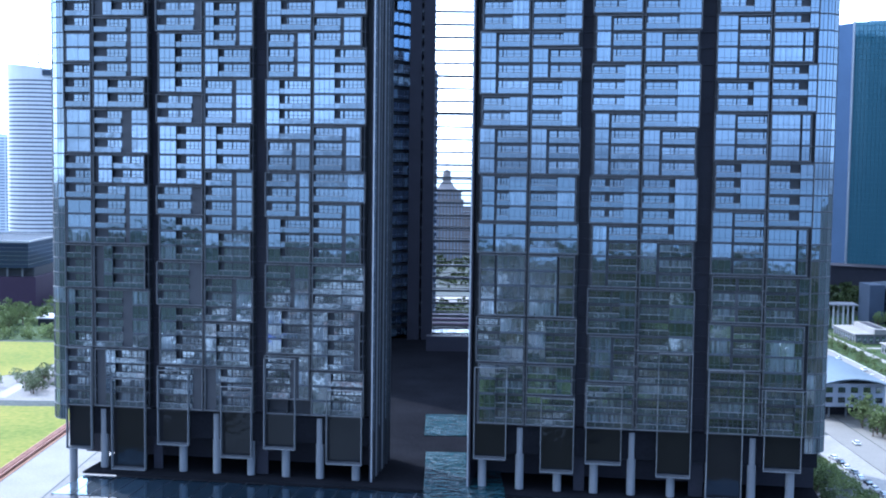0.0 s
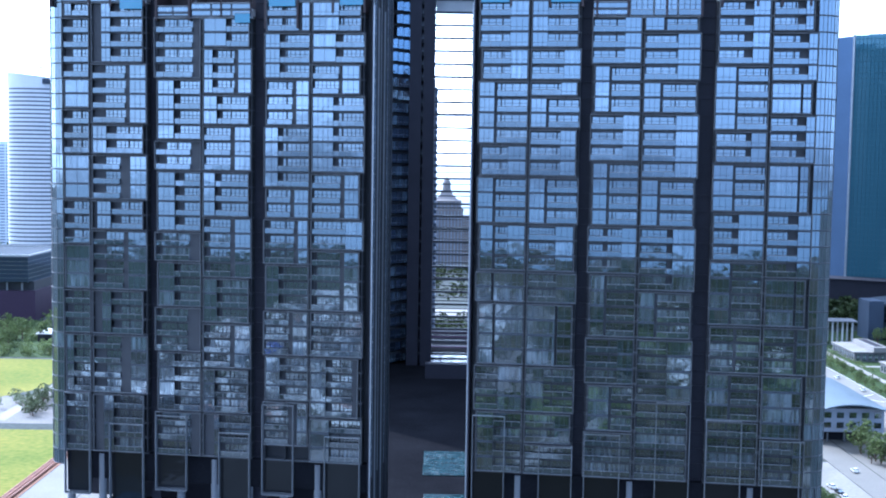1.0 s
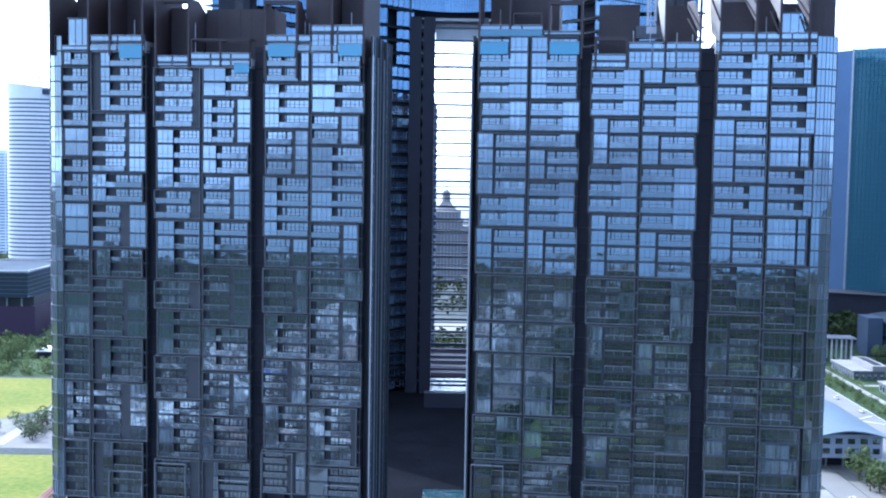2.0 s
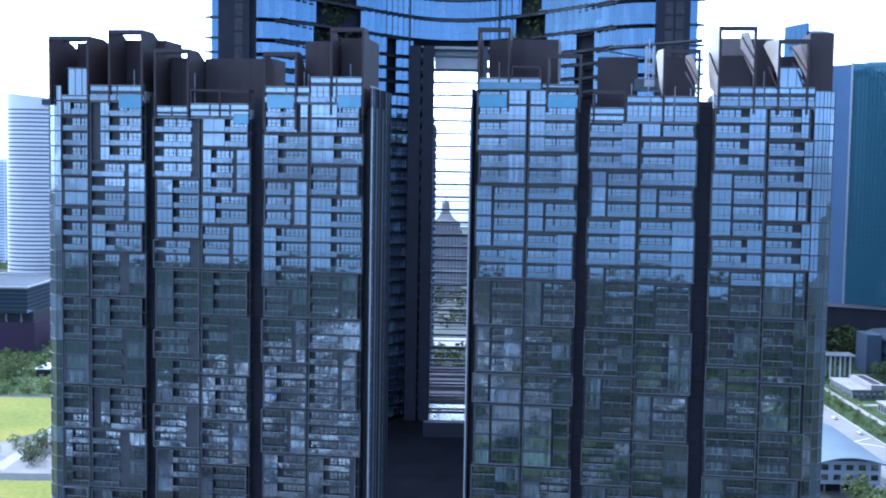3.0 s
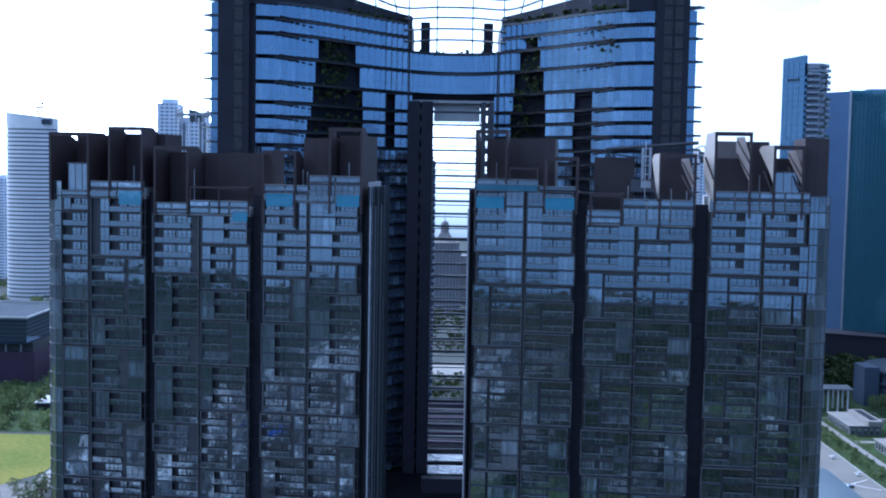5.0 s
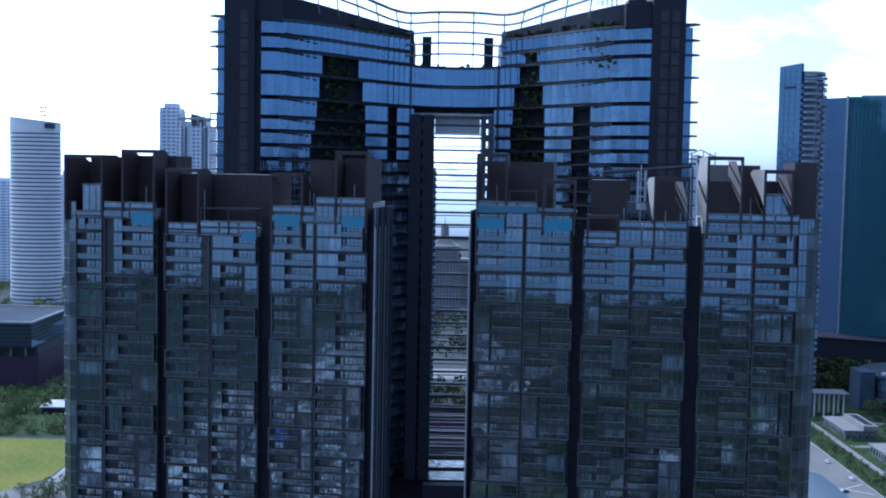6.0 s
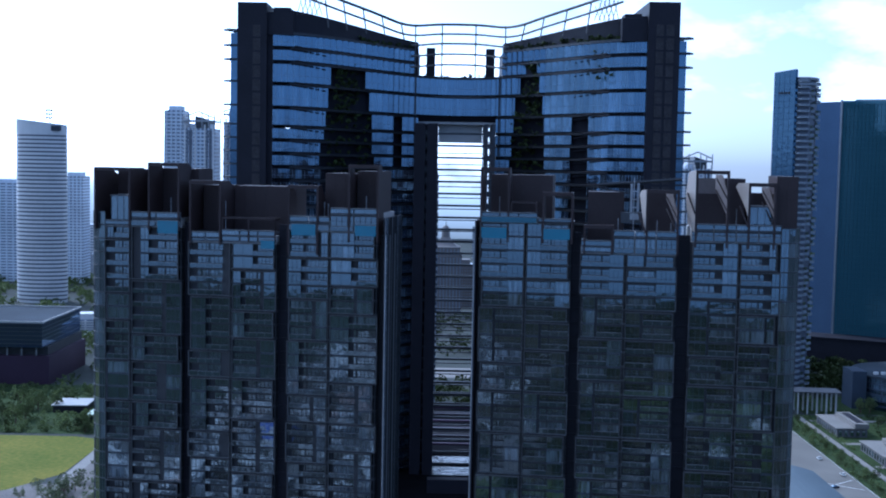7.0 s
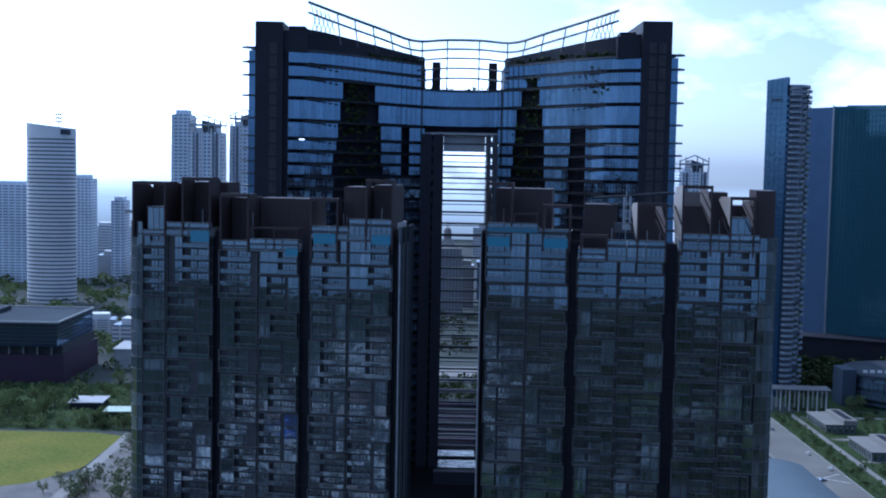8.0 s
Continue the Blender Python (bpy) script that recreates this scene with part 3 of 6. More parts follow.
# box patterns: P fixed glazing, B balcony with windows, D open dark balcony end, V dark gap
BAYS = {
    "A": (-116.8, -98.3, 0.34, 30, "1 P2B5,4 D3B6,2 P,3 D3B7,3 P,3 D3B6,3 P,3 D3B7,4 P2B5,4 D3B6", "4 V2P2D2B5,4 D2B4V1P3,2 P3D2B6,3 D2B3V2P3,2 V1P3D2B5,4 D2B3V1P3,3 V2P2D2B5,4 D2B3V2P3,4 V2P2D1B5"),
    "B": (-96.3, -75.5, 0.49, 29, "4 D2B7V2,4 P3D1B4,2 D2B5V2,4 P4D2B4,2 D1B5V2,3 P3D1B4,3 D1B6V3,4 P3D1B4,3 D1B6V2", "2 P5D1B4,3 P2D1B4V1P3,2 P3D1B6,3 B5V1P3,3 P2D1B5,4 D1B4V1P3,3 P3D1B6,3 D1B4V1P3,3 P2B6,3 V2P1D1B5"),
    "C": (-72.8, -51.9, 0.47, 30, "2 B4D1B4V1P2,3 P3D1B5,3 B6V1P3,4 P3D1B6,2 B5V1P3,3 D1B5V1P2,3 P3D1B6,3 B5V1P3,3 P3D1B5,3 B5V2P2", "2 P3P3B5,2 P4D1B4,2 B6V1P4,5 P4D1B5,3 B6V1P3,2 B4P2,4 D1B5V1P3,3 B5B4,4 P3D1B4V1,3 P3B5"),
    "D": (-28.4, -8.3, 0.5, 31, "4 B5P3,2 B5P3,4 P6V1B12,2 B6P4,3 P6V1B12,3 P6V1B6P8,2 P6V1P12,4 P6V1P12,3 B4P4,4 P3B5", "4 P3B6,2 B6P3,1 B6P3,2 P6V1B12,3 B6P3,3 P6V1B12,3 B3B3P4,2 B6P4,4 P12V1P6,3 P3B5,2 B6P3,2 B8"),
    "E": (-6.1, 14.8, 0.47, 29, "3 B6P3,3 P6V1B12,3 B6P3,4 P6V1B12,3 B3D1B3P3,4 P6V1B12,3 B6P3,3 P8V1B8,3 B9", "1 P6V1B10,3 B6P4,2 P6V1B12,4 B6P4,3 P6V1B12,4 B5D1P4,3 P6V1B12,4 B5P4,5 B9"),
    "F": (17.7, 36.7, 0.55, 30, "4 B6D2P4,4 P8V1B12,2 B6D1P3,3 P8V1B12,3 B4D1P5,4 P8V1B12,3 B8V1B8,3 P8V1B10,4 B8", "2 B6D2P2,3 B6D2P2,2 P14V1P4,3 B6D2P2,3 P14V1P4,4 B5D2P3,3 P14V1P4,3 B12V1P4,4 P7P2,3 B6P2"),
}


def tower_bays(tower, names):
    for k in names:
        u0, u1, f, top, left, right = BAYS[k]
        bay = new("facade_bay")
        bay.parent = tower
        tagged(bay, "bay of stacked glazed boxes and balconies")
        um = u0 + (u1 - u0) * f
        column(bay, u0, um, top, left, 0.3 if k in "BDE" else -0.2, 0.0)
        column(bay, um, u1, top, right, 0.0, 0.45 if k in "ACF" else 0.3)
        slabs(bay, u0, u1, 0, top)
        for foot in FEET[k]:
            hanging_frame(bay, *foot)


LT = thing("residential_tower", "dark glazed residential tower with stacked projecting window boxes", "tower", FACE, "twin towers")
RT = thing("residential_tower", "dark glazed residential tower with cream roof fins and glass balconies", "tower", FACE, "twin towers")
tower_bays(LT, "ABC")
tower_bays(RT, "DEF")

# dark vertical slots between the bays, and the bodies behind
for tw, spans, body in ((LT, ((-98.3, -96.3), (-75.5, -72.8)), (-119.5, -50.2)), (RT, ((-8.3, -6.1), (14.8, 17.7)), (-29.6, 40.0))):
    for a, b in spans:
        bm = bmesh.new()
        box(bm, a + 0.02, b - 0.02, 2.5, 3.0, DECK, 143.0)
        for k in range(0, 31):
            box(bm, a + 0.05, b - 0.05, 2.2, 2.5, Z0 + k * FLOOR - 0.15, Z0 + k * FLOOR + 0.15)
        part("shadow_gap", bm, SLOT, tw, "dark recessed slot between two bays")
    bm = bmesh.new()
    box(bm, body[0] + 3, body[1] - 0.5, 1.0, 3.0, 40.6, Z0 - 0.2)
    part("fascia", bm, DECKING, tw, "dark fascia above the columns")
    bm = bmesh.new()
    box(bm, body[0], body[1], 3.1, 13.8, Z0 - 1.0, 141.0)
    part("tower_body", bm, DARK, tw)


def corner(tower, u0, side, levels):
    """The rounded glass corner: a quarter ring of panes on each storey, then the end wall."""
    r, n = 4.4, 4
    key = (side, "corner")
    for k in range(-1, levels):
        if key not in MESHES:
            bm = bmesh.new()
            pts = [(side * r * math.sin(a), r - r * math.cos(a)) for a in [math.pi / 2 * i / n for i in range(n + 1)]]
            pts.append((side * r, r + 14))
            for i in range(n + 1):
                (xa, ya), (xb, yb) = pts[i], pts[i + 1]
                q = [(xa, ya), (xb, yb)]
                d = Vector((xb - xa, yb - ya, 0)).normalized() * 0.06
                vs = [bm.verts.new(p) for p in ((xa + d.x, ya + d.y, 0.12), (xb - d.x, yb - d.y, 0.12), (xb - d.x, yb - d.y, FLOOR - 0.12), (xa + d.x, ya + d.y, FLOOR - 0.12))]
                bm.faces.new(vs if side > 0 else vs[::-1])
                bar(bm, (xa, ya, 0), (xa, ya, FLOOR), 0.09, 4, 1)
                for z in (0.06, FLOOR - 0.06):
                    bar(bm, (xa, ya, z), (xb, yb, z), 0.09, 4, 1)
                bar(bm, ((xa + xb) / 2, (ya + yb) / 2, 0), ((xa + xb) / 2, (ya + yb) / 2, FLOOR), 0.05, 4, 1)
            MESHES[key] = mesh("corner_window", bm, [GLASS, SLAB])
        piece("corner_window", MESHES[key], tower, pose(u0, 0.1, Z0 + k * FLOOR, 0, 0, jitter()))


corner(LT, -116.9, -1, 31)
corner(RT, 36.8, 1, 31)


def inner_side(tower, u, side, depth, levels):
    """The ribbed end wall that faces the gap between the towers, with a strip of panes by the corner."""
    bm = bmesh.new()
    box(bm, min(u, u - side * 0.3), max(u, u - side * 0.3), 0.3, depth, DECK, Z0 + levels * FLOOR)
    wall = part("end_wall", bm, SLOT, tower, "dark ribbed end wall")
    bm = bmesh.new()
    box(bm, 0.0, 0.1, 0.1, 2.3, 0.3, FLOOR - 0.15, 0)
    box(bm, -0.02, 0.16, 0.0, 0.1, 0.0, FLOOR, 1)
    box(bm, -0.02, 0.16, 2.3, 2.4, 0.0, FLOOR, 1)
    me = mesh("end_pane", bm, [GLASS, STEEL])
    for k in range(-1, levels):
        for y in (0.5, 8.6, 13.2, 17.6) if side > 0 else (0.5,):
            piece("end_pane", me, wall, pose(u if side > 0 else u - 0.1, y, Z0 + k * FLOOR))
    bm = bmesh.new()
    box(bm, 0.0, 0.45, -0.15, 0.15, DECK, Z0 + levels * FLOOR)
    me = mesh("rib", bm, DARKSTEEL)
    for i in range(int(depth / 3.2)):
        piece("rib", me, wall, pose(u if side > 0 else u - 0.45, 3.2 + i * 3.2, 0))
    bm = bmesh.new()
    box(bm, 0.0, 0.3, -0.12, 0.12, DECK, Z0 + levels * FLOOR - 4)
    me = mesh("steel_post", bm, STEEL)
    for y in (0.4, 5.4, 11.6):
        piece("steel_post", me, wall, pose(u + 0.02 if side > 0 else u - 0.32, y, 0))


inner_side(LT, -50.2, 1, 21, 31)
inner_side(RT, -29.7, -1, 24, 31)
for tw, a, b, d in ((LT, -119.0, -50.6, 21.5), (RT, -29.5, 40.6, 30)):
    bm = bmesh.new()
    box(bm, a, b, 13.9, d, DECK, 140.0)
    part("rear_block", bm, SLOT, tw)


# ---- roofscape: portal hoods, plant boxes, pool decks ----
def plate(bm, ring, shift):
    """A thin plate over a ring of points, thickened by shift."""
    a = [bm.verts.new(p) for p in ring]
    b = [bm.verts.new(Vector(p) + Vector(shift)) for p in ring]
    bm.faces.new(a)
    bm.faces.new(b[::-1])
    for i in range(len(ring)):
        j = (i + 1) % len(ring)
        bm.faces.new((a[j], a[i], b[i], b[j]))
    bmesh.ops.recalc_face_normals(bm, faces=bm.faces[:])


WINGS = {
    "long": [(0, 0), (0, -13.5), (-1.4, -11.6), (-1.9, -5.2), (-1.4, -0.4)],
    "triangle": [(0, 0), (0, -7.2), (-0.5, -5.4), (-2.4, -0.9), (-1.9, -0.1)],
    "narrow": [(0, 0), (0, -10.0), (-0.35, -8.0), (-1.35, -1.2), (-1.0, -0.2)],
}


def hood(tower, u0, u1, z0, z1, depth=7.0, slope=3.0, wing=""):
    """A deep portal over a roof terrace: cheeks that lean back, a top and an inner return. wing: the outline of the pale
    blade that splays from its cheek."""
    base = part("roof_hood", hood_frame(u0, u1, z0, z1, depth, 0.45, slope), BROWN, tower, "bronze-brown portal frame over a roof terrace")
    if wing:
        bm = bmesh.new()
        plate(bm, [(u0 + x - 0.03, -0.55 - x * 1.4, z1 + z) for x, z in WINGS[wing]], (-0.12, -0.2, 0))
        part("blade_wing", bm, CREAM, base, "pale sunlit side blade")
        bm = bmesh.new()
        bar(bm, (u0 - 1.75, 0.6, z1 - 5.0), (u0 - 0.1, -0.95, z1 - 9.4), 0.2, 5)
        part("brace", bm, BROWN, base)
        # the slanting blade inside the far cheek, with its struts
        x = u1 - 0.48
        low = -9.5 if wing == "long" else -7.5
        # the inner blade's shade is painted: a duller panel than the outer blade
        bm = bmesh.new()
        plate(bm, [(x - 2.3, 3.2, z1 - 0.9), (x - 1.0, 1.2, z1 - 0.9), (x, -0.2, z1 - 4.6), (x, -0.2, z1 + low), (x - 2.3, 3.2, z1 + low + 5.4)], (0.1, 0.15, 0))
        part("blade_wing", bm, INNERBLADE, base, "slanting blade inside the portal, painted brown-grey for its shade")
        for dz in (1.6, 4.2):
            bm = bmesh.new()
            bar(bm, (x - 2.2, 2.9, z1 - dz), (x - 0.05, -0.4, z1 - dz - 4.4), 0.16, 5)
            part("brace", bm, BROWN, base)
    return base


def hood_frame(u0, u1, z0, z1, depth, t, slope):
    bm = bmesh.new()
    for a, b in ((u0, u0 + t), (u1 - t, u1)):
        v = []
        for x in (a, b):
            v.append([bm.verts.new((x, y, z)) for y, z in ((-0.5, z0), (depth, z0), (depth, z1 - slope), (depth * 0.45, z1), (-0.5, z1))])
        bm.faces.new(v[0][::-1])
        bm.faces.new(v[1])
        for i in range(5):
            j = (i + 1) % 5
            bm.faces.new((v[0][i], v[0][j], v[1][j], v[1][i]))
    box(bm, u0 + t, u1 - t, -0.5, 0.4, z1 - 0.8, z1)
    y = depth * 0.4
    box(bm, u0 + t, u1 - t, y - 0.5, y + 0.3, z1 - 0.6, z1 - 0.03)
    bmesh.ops.recalc_face_normals(bm, faces=bm.faces[:])
    return bm


def plant_box(tower, u0, u1, y0, y1, z0, z1):
    bm = bmesh.new()
    box(bm, u0, u1, y0, y1, z0, z1)
    for i in range(1, int((u1 - u0) / 2.2)):
        x = u0 + (u1 - u0) * i / int((u1 - u0) / 2.2)
        box(bm, x - 0.03, x + 0.03, y0 - 0.05, y0, z0 + 0.1, z1 - 0.1)
    bmesh.ops.recalc_face_normals(bm, faces=bm.faces)
    part("plant_screen", bm, BROWN, tower, "brown metal plant-room screen")


hood(LT, -119.4, -110.5, 141.0, 155.4, 16)
hood(LT, -106.2, -98.6, 141.0, 156.7, 12)
hood(LT, -96.2, -88.6, 138.0, 152.8, 12)
plant_box(LT, -88.4, -73.3, 9, 18, 141, 151.6)
hood(LT, -72.8, -65.6, 136.4, 152.2, 6)
plant_box(LT, -65.6, -58.4, 6, 18, 141, 155.0)
hood(LT, -58.7, -51.7, 139.5, 157.1, 6)
plant_box(LT, -58.0, -52.4, 6, 18, 141, 155.6)
plant_box(LT, -118.0, -107.0, 10, 18, 141, 155.0)
plant_box(LT, -106.9, -97.0, 8, 18, 141, 155.4)
plant_box(LT, -95.4, -90.6, 7, 18, 138, 151.6)
hood(RT, -28.6, -22.1, 140.5, 157.1, 6)
plant_box(RT, -27.0, -13.0, 7, 18, 143, 155.5)
hood(RT, -14.8, -8.0, 140.5, 151.9, 5, 3)
plant_box(RT, -5.0, 3.1, 7, 18, 141, 152.0)
hood(RT, -5.6, 0.9, 138.5, 144.9, 5)
hood(RT, 7.9, 15.0, 138.5, 152.9, 1.6, 0.4, "narrow")
plant_box(RT, 8.2, 14.6, 9, 18, 141, 152.0)
hood(RT, 18.4, 25.5, 140.5, 157.3, 1.6, 0.4, "long")
plant_box(RT, 18.8, 25.0, 5, 18, 141, 152.2)
bm = bmesh.new()
box(bm, 19.2, 24.2, 5.2, 5.5, 152.2, 155.6)
part("back_panel", bm, INNERBLADE, RT, "pinkish grey panel behind the portal")
plant_box(RT, 25.0, 29.4, 6, 18, 141, 155.6)
plant_box(RT, 29.6, 35.4, 9, 18, 141, 152.4)
hood(RT, 29.6, 35.4, 140.5, 154.8, 1.6, 0.4, "triangle")
plant_box(RT, 35.7, 40.2, 2, 18, 143, 156.3)

# glazed penthouses in two of the hoods
for tw, u0, u1, z0, z1 in ((LT, -116.0, -111.4, 143.2, 148.7), (RT, 30.2, 34.9, 145.2, 149.5)):
    bm = bmesh.new()
    box(bm, u0, u1, 1.6, 8.0, z0, z1)
    ph = part("penthouse", bm, GLASS, tw, "small glazed penthouse")
    bm = bmesh.new()
    box(bm, -0.05, 0.05, 1.5, 1.6, z0, z1)
    me = mesh("mullion", bm, SLAB)
    for i in range(4):
        piece("mullion", me, ph, Matrix.Translation((u0 + (u1 - u0) * i / 3, 0, 0)))
    bm = bmesh.new()
    box(bm, u0 - 0.2, u1 + 0.2, 1.3, 8.2, z1, z1 + 0.3)
    part("penthouse_roof", bm, SLAB, ph)


def crown(tower, u0, u1, z0, z1, deck):
    """The uppermost glazing of a bay: a low storey where there is room for one, a glass parapet with a cap, and the roof deck."""
    n = max(1, int(round((u1 - u0) / 5.0)))
    w = (u1 - u0) / n
    for i in range(n):
        a = u0 + i * w
        rise = z1 - 1.35 - z0
        if rise > 0.5:
            piece("window", pane_mesh(w - 0.3, rise - 0.1, "pair" if rise > 1.6 else "smooth"), tower, pose(a + 0.15, -0.05, z0 + 0.05, jitter(), 0, jitter()))
            if rise > 1.6:
                piece("balustrade", rail_mesh(w - 0.3), tower, pose(a + 0.15, -0.45, z0 + 0.1, jitter(), 0, jitter()))
        piece("parapet_pane", pane_mesh(w - 0.2, min(1.3, z1 - z0 - 0.05), "smooth"), tower, pose(a + 0.1, -0.1, max(z0 + 0.05, z1 - 1.3), jitter(), 0, jitter()))
    bm = bmesh.new()
    box(bm, u0 + 0.05, u1 - 0.05, -0.25, 0.25, z1, z1 + 0.16)
    part("parapet_cap", bm, RAILCAP, tower)
    bm = bmesh.new()
    box(bm, u0, u1, 0.3, 20.0, z0 - 0.3, deck)
    part("roof_deck", bm, CONCRETE, tower)


for tw, u0, u1, z0, z1 in ((LT, -116.8, -110.5, 141.95, 143.0), (LT, -110.4, -98.3, 141.95, 145.1), (LT, -96.3, -88.6, 138.78, 140.9), (LT, -88.5, -75.5, 138.78, 141.5), (LT, -72.8, -63.0, 141.95, 145.1), (LT, -62.9, -51.9, 141.95, 147.1),
                           (RT, -28.4, -15.8, 145.13, 147.1), (RT, -15.7, -8.3, 145.13, 145.9), (RT, -6.1, 0.9, 138.78, 141.4), (RT, 1.0, 14.8, 138.78, 143.7), (RT, 17.7, 36.7, 141.95, 145.6)):
    crown(tw, u0, u1, z0, z1, z1 - 1.1)
# turquoise plunge pools behind glass
for tw, u0, u1, z0, z1 in ((LT, -103.8, -98.9, 140.4, 143.3), (LT, -79.0, -75.8, 137.5, 139.4), (LT, -71.8, -66.2, 140.8, 143.4), (LT, -57.0, -52.2, 141.0, 143.4), (RT, -28.2, -22.6, 141.4, 143.8), (RT, -14.4, -8.6, 141.4, 143.8), (RT, -28.2, -16.0, 145.0, 146.2)):
    bm = bmesh.new()
    box(bm, u0, u1, -0.62, -0.5, z0, z1)
    pw = part("pool_wall", bm, POOLGLASS, tw, "turquoise glass wall of a plunge pool")
    bm = bmesh.new()
    box(bm, u0 - 0.05, u1 + 0.05, -0.68, -0.46, z1, z1 + 0.12)
    part("pool_rim", bm, RAILCAP, pw)
# open steel frames over the roof terraces, with their slender posts
for tw, u0, u1, z0, z1 in ((LT, -88.4, -75.6, 141.6, 144.5), (LT, -82.2, -75.6, 138.8, 144.3), (RT, -21.8, -16.0, 147.2, 149.6)):
    bm = bmesh.new()
    box(bm, u0, u1, -0.35, 0.0, z1 - 0.35, z1)
    box(bm, u0, u1, 3.0, 3.3, z1 - 0.35, z1)
    for u in (u0, u1 - 0.3):
        box(bm, u, u + 0.3, -0.35, 0.0, z0, z1 - 0.35)
        box(bm, u, u + 0.3, 0.0, 3.0, z1 - 0.3, z1 - 0.02)
    part("pergola", bm, BROWN, tw, "thin brown pergola frame over a roof terrace")
for tw, u, y, z0, z1 in ((LT, -101.6, 2.2, 144, 148.6), (LT, -88.6, 3.0, 141, 148.0), (LT, -65.0, 3.0, 144, 148.4), (LT, -64.1, 3.0, 144, 148.0), (LT, -55.0, 2.0, 146, 150.0), (RT, -24.6, 3.0, 146, 150.6), (RT, -16.2, 2.6, 146, 149.6), (RT, 1.9, 3.2, 142, 146.4), (RT, 10.4, 3.2, 142, 146.0), (RT, 13.4, 2.6, 142, 145.6), (RT, 5.2, 4.0, 142, 155.4), (RT, 27.4, 3.0, 144.4, 149.0)):
    bm = bmesh.new()
    bar(bm, (u, y, z0), (u, y, z1), 0.11, 6)
    part("roof_post", bm, STEEL, tw, "slender pale post on the roof terrace")
# window-cleaning machine between the plant screens
bm = bmesh.new()
box(bm, 2.4, 8.2, 5.0, 8.0, 145.2, 147.6)
bmu = part("cleaning_machine", bm, DARKPANEL, RT, "dark window-cleaning machine with a jib on the roof")
bm = bmesh.new()
box(bm, 4.4, 6.4, 4.8, 5.0, 146.0, 147.4)
part("machine_cab", bm, STEEL, bmu)
bm = bmesh.new()
box(bm, 4.4, 4.9, 5.6, 6.2, 147.6, 154.4)
box(bm, 5.9, 6.4, 5.6, 6.2, 147.6, 154.4)
for z in (148.6, 150.4, 152.2, 154.0):
    box(bm, 4.9, 5.9, 5.7, 6.1, z, z + 0.25)
part("mast", bm, STEEL, bmu, "twin grey mast")
bm = bmesh.new()
bar(bm, (-2.8, 5.9, 153.6), (15.6, 5.9, 155.2), 0.42, 6)
bar(bm, (-2.8, 5.9, 153.0), (4.6, 5.9, 151.8), 0.14, 5)
part("jib", bm, DARKSTEEL, bmu, "long dark jib")

# columns under the open boxes, and the podium deck
for tw, us in ((LT, (-116.2, -109.0, -91.3, -83.8, -76.3, -68.7, -61.3, -53.6)), (RT, (-27.0, -19.3, -11.6, -4.2, 3.3, 11.2, 18.8, 27.0, 34.5))):
    bm = bmesh.new()
    cyl(bm, 0, 0, DECK, 46.0, 0.85, n=14)
    me = mesh("column", bm, COLUMN)
    for u in us:
        piece("column", me, tw, Matrix.Translation((u, 1.6, 0)), "round grey column")
    if tw is LT:
        bm = bmesh.new()
        cyl(bm, -116.2, 1.6, 0.0, DECK, 0.85, n=14)
        part("column", bm, COLUMN, tw, "round grey column down to the street")
pod = thing("podium", "dark podium block under the twin towers with a paved deck", "podium", FACE)
bm = bmesh.new()
box(bm, -108, 40, 5.0, 240, 0, DECK - 0.4)
part("podium_body", bm, SLOT, pod)
# deck with the gap's shade painted in
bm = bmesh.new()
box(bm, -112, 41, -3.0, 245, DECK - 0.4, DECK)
part("deck", bm, DECKING, pod, "paved deck, near-black for the shade between the towers")
bm = bmesh.new()
for i in range(38):
    u = -111.8 + i * 4.0
    box(bm, u + 0.06, u + 3.94, -17.5, -3.05, DECK - 0.9, DECK - 0.75)
    box(bm, u - 0.06, u + 0.06, -17.5, -3.05, DECK - 1.2, DECK - 0.7, 1)
part("glass_canopy", bm, [CANOPY, DARKSTEEL], pod, "blue glass canopy along the podium edge")
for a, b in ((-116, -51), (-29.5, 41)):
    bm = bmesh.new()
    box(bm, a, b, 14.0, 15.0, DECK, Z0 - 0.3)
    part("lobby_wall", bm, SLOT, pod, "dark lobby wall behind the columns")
for y0, y1 in ((226.0, 271.0), (288.0, 312.0)):
    bm = bmesh.new()
    box(bm, -3.4 - (y0 - 226) * 0.01, 13.0, y0, y1, DECK + 0.004, DECK + 0.25)
    piece("pool", mesh("pool", bm, POOL), pod, FACE.inverted(), "rippled water in a long narrow pool")


for y0, y1 in ((427.0, 440.5), (445.0, 458.0), (463.0, 475.5)):
    bm = bmesh.new()
    box(bm, -5.0, 12.2, y0, y1, DECK + 0.004, DECK + 0.3)
    piece("pool", mesh("pool", bm, STILLPOOL), pod, FACE.inverted(), "still water in a reflecting pool")
bm = bmesh.new()
box(bm, -5.6, 13.2, 419.0, 423.5, DECK, DECK + 5.2)
part("planter", bm, SLOT, pod, "dark planter wall before the reflecting pool", FACE.inverted())


# ---- leaves ----
def clump(spots, c, r):
    """Notes one small tuft of leaves, of radius r round c."""
    spots.append((c.x, c.y, c.z, r))


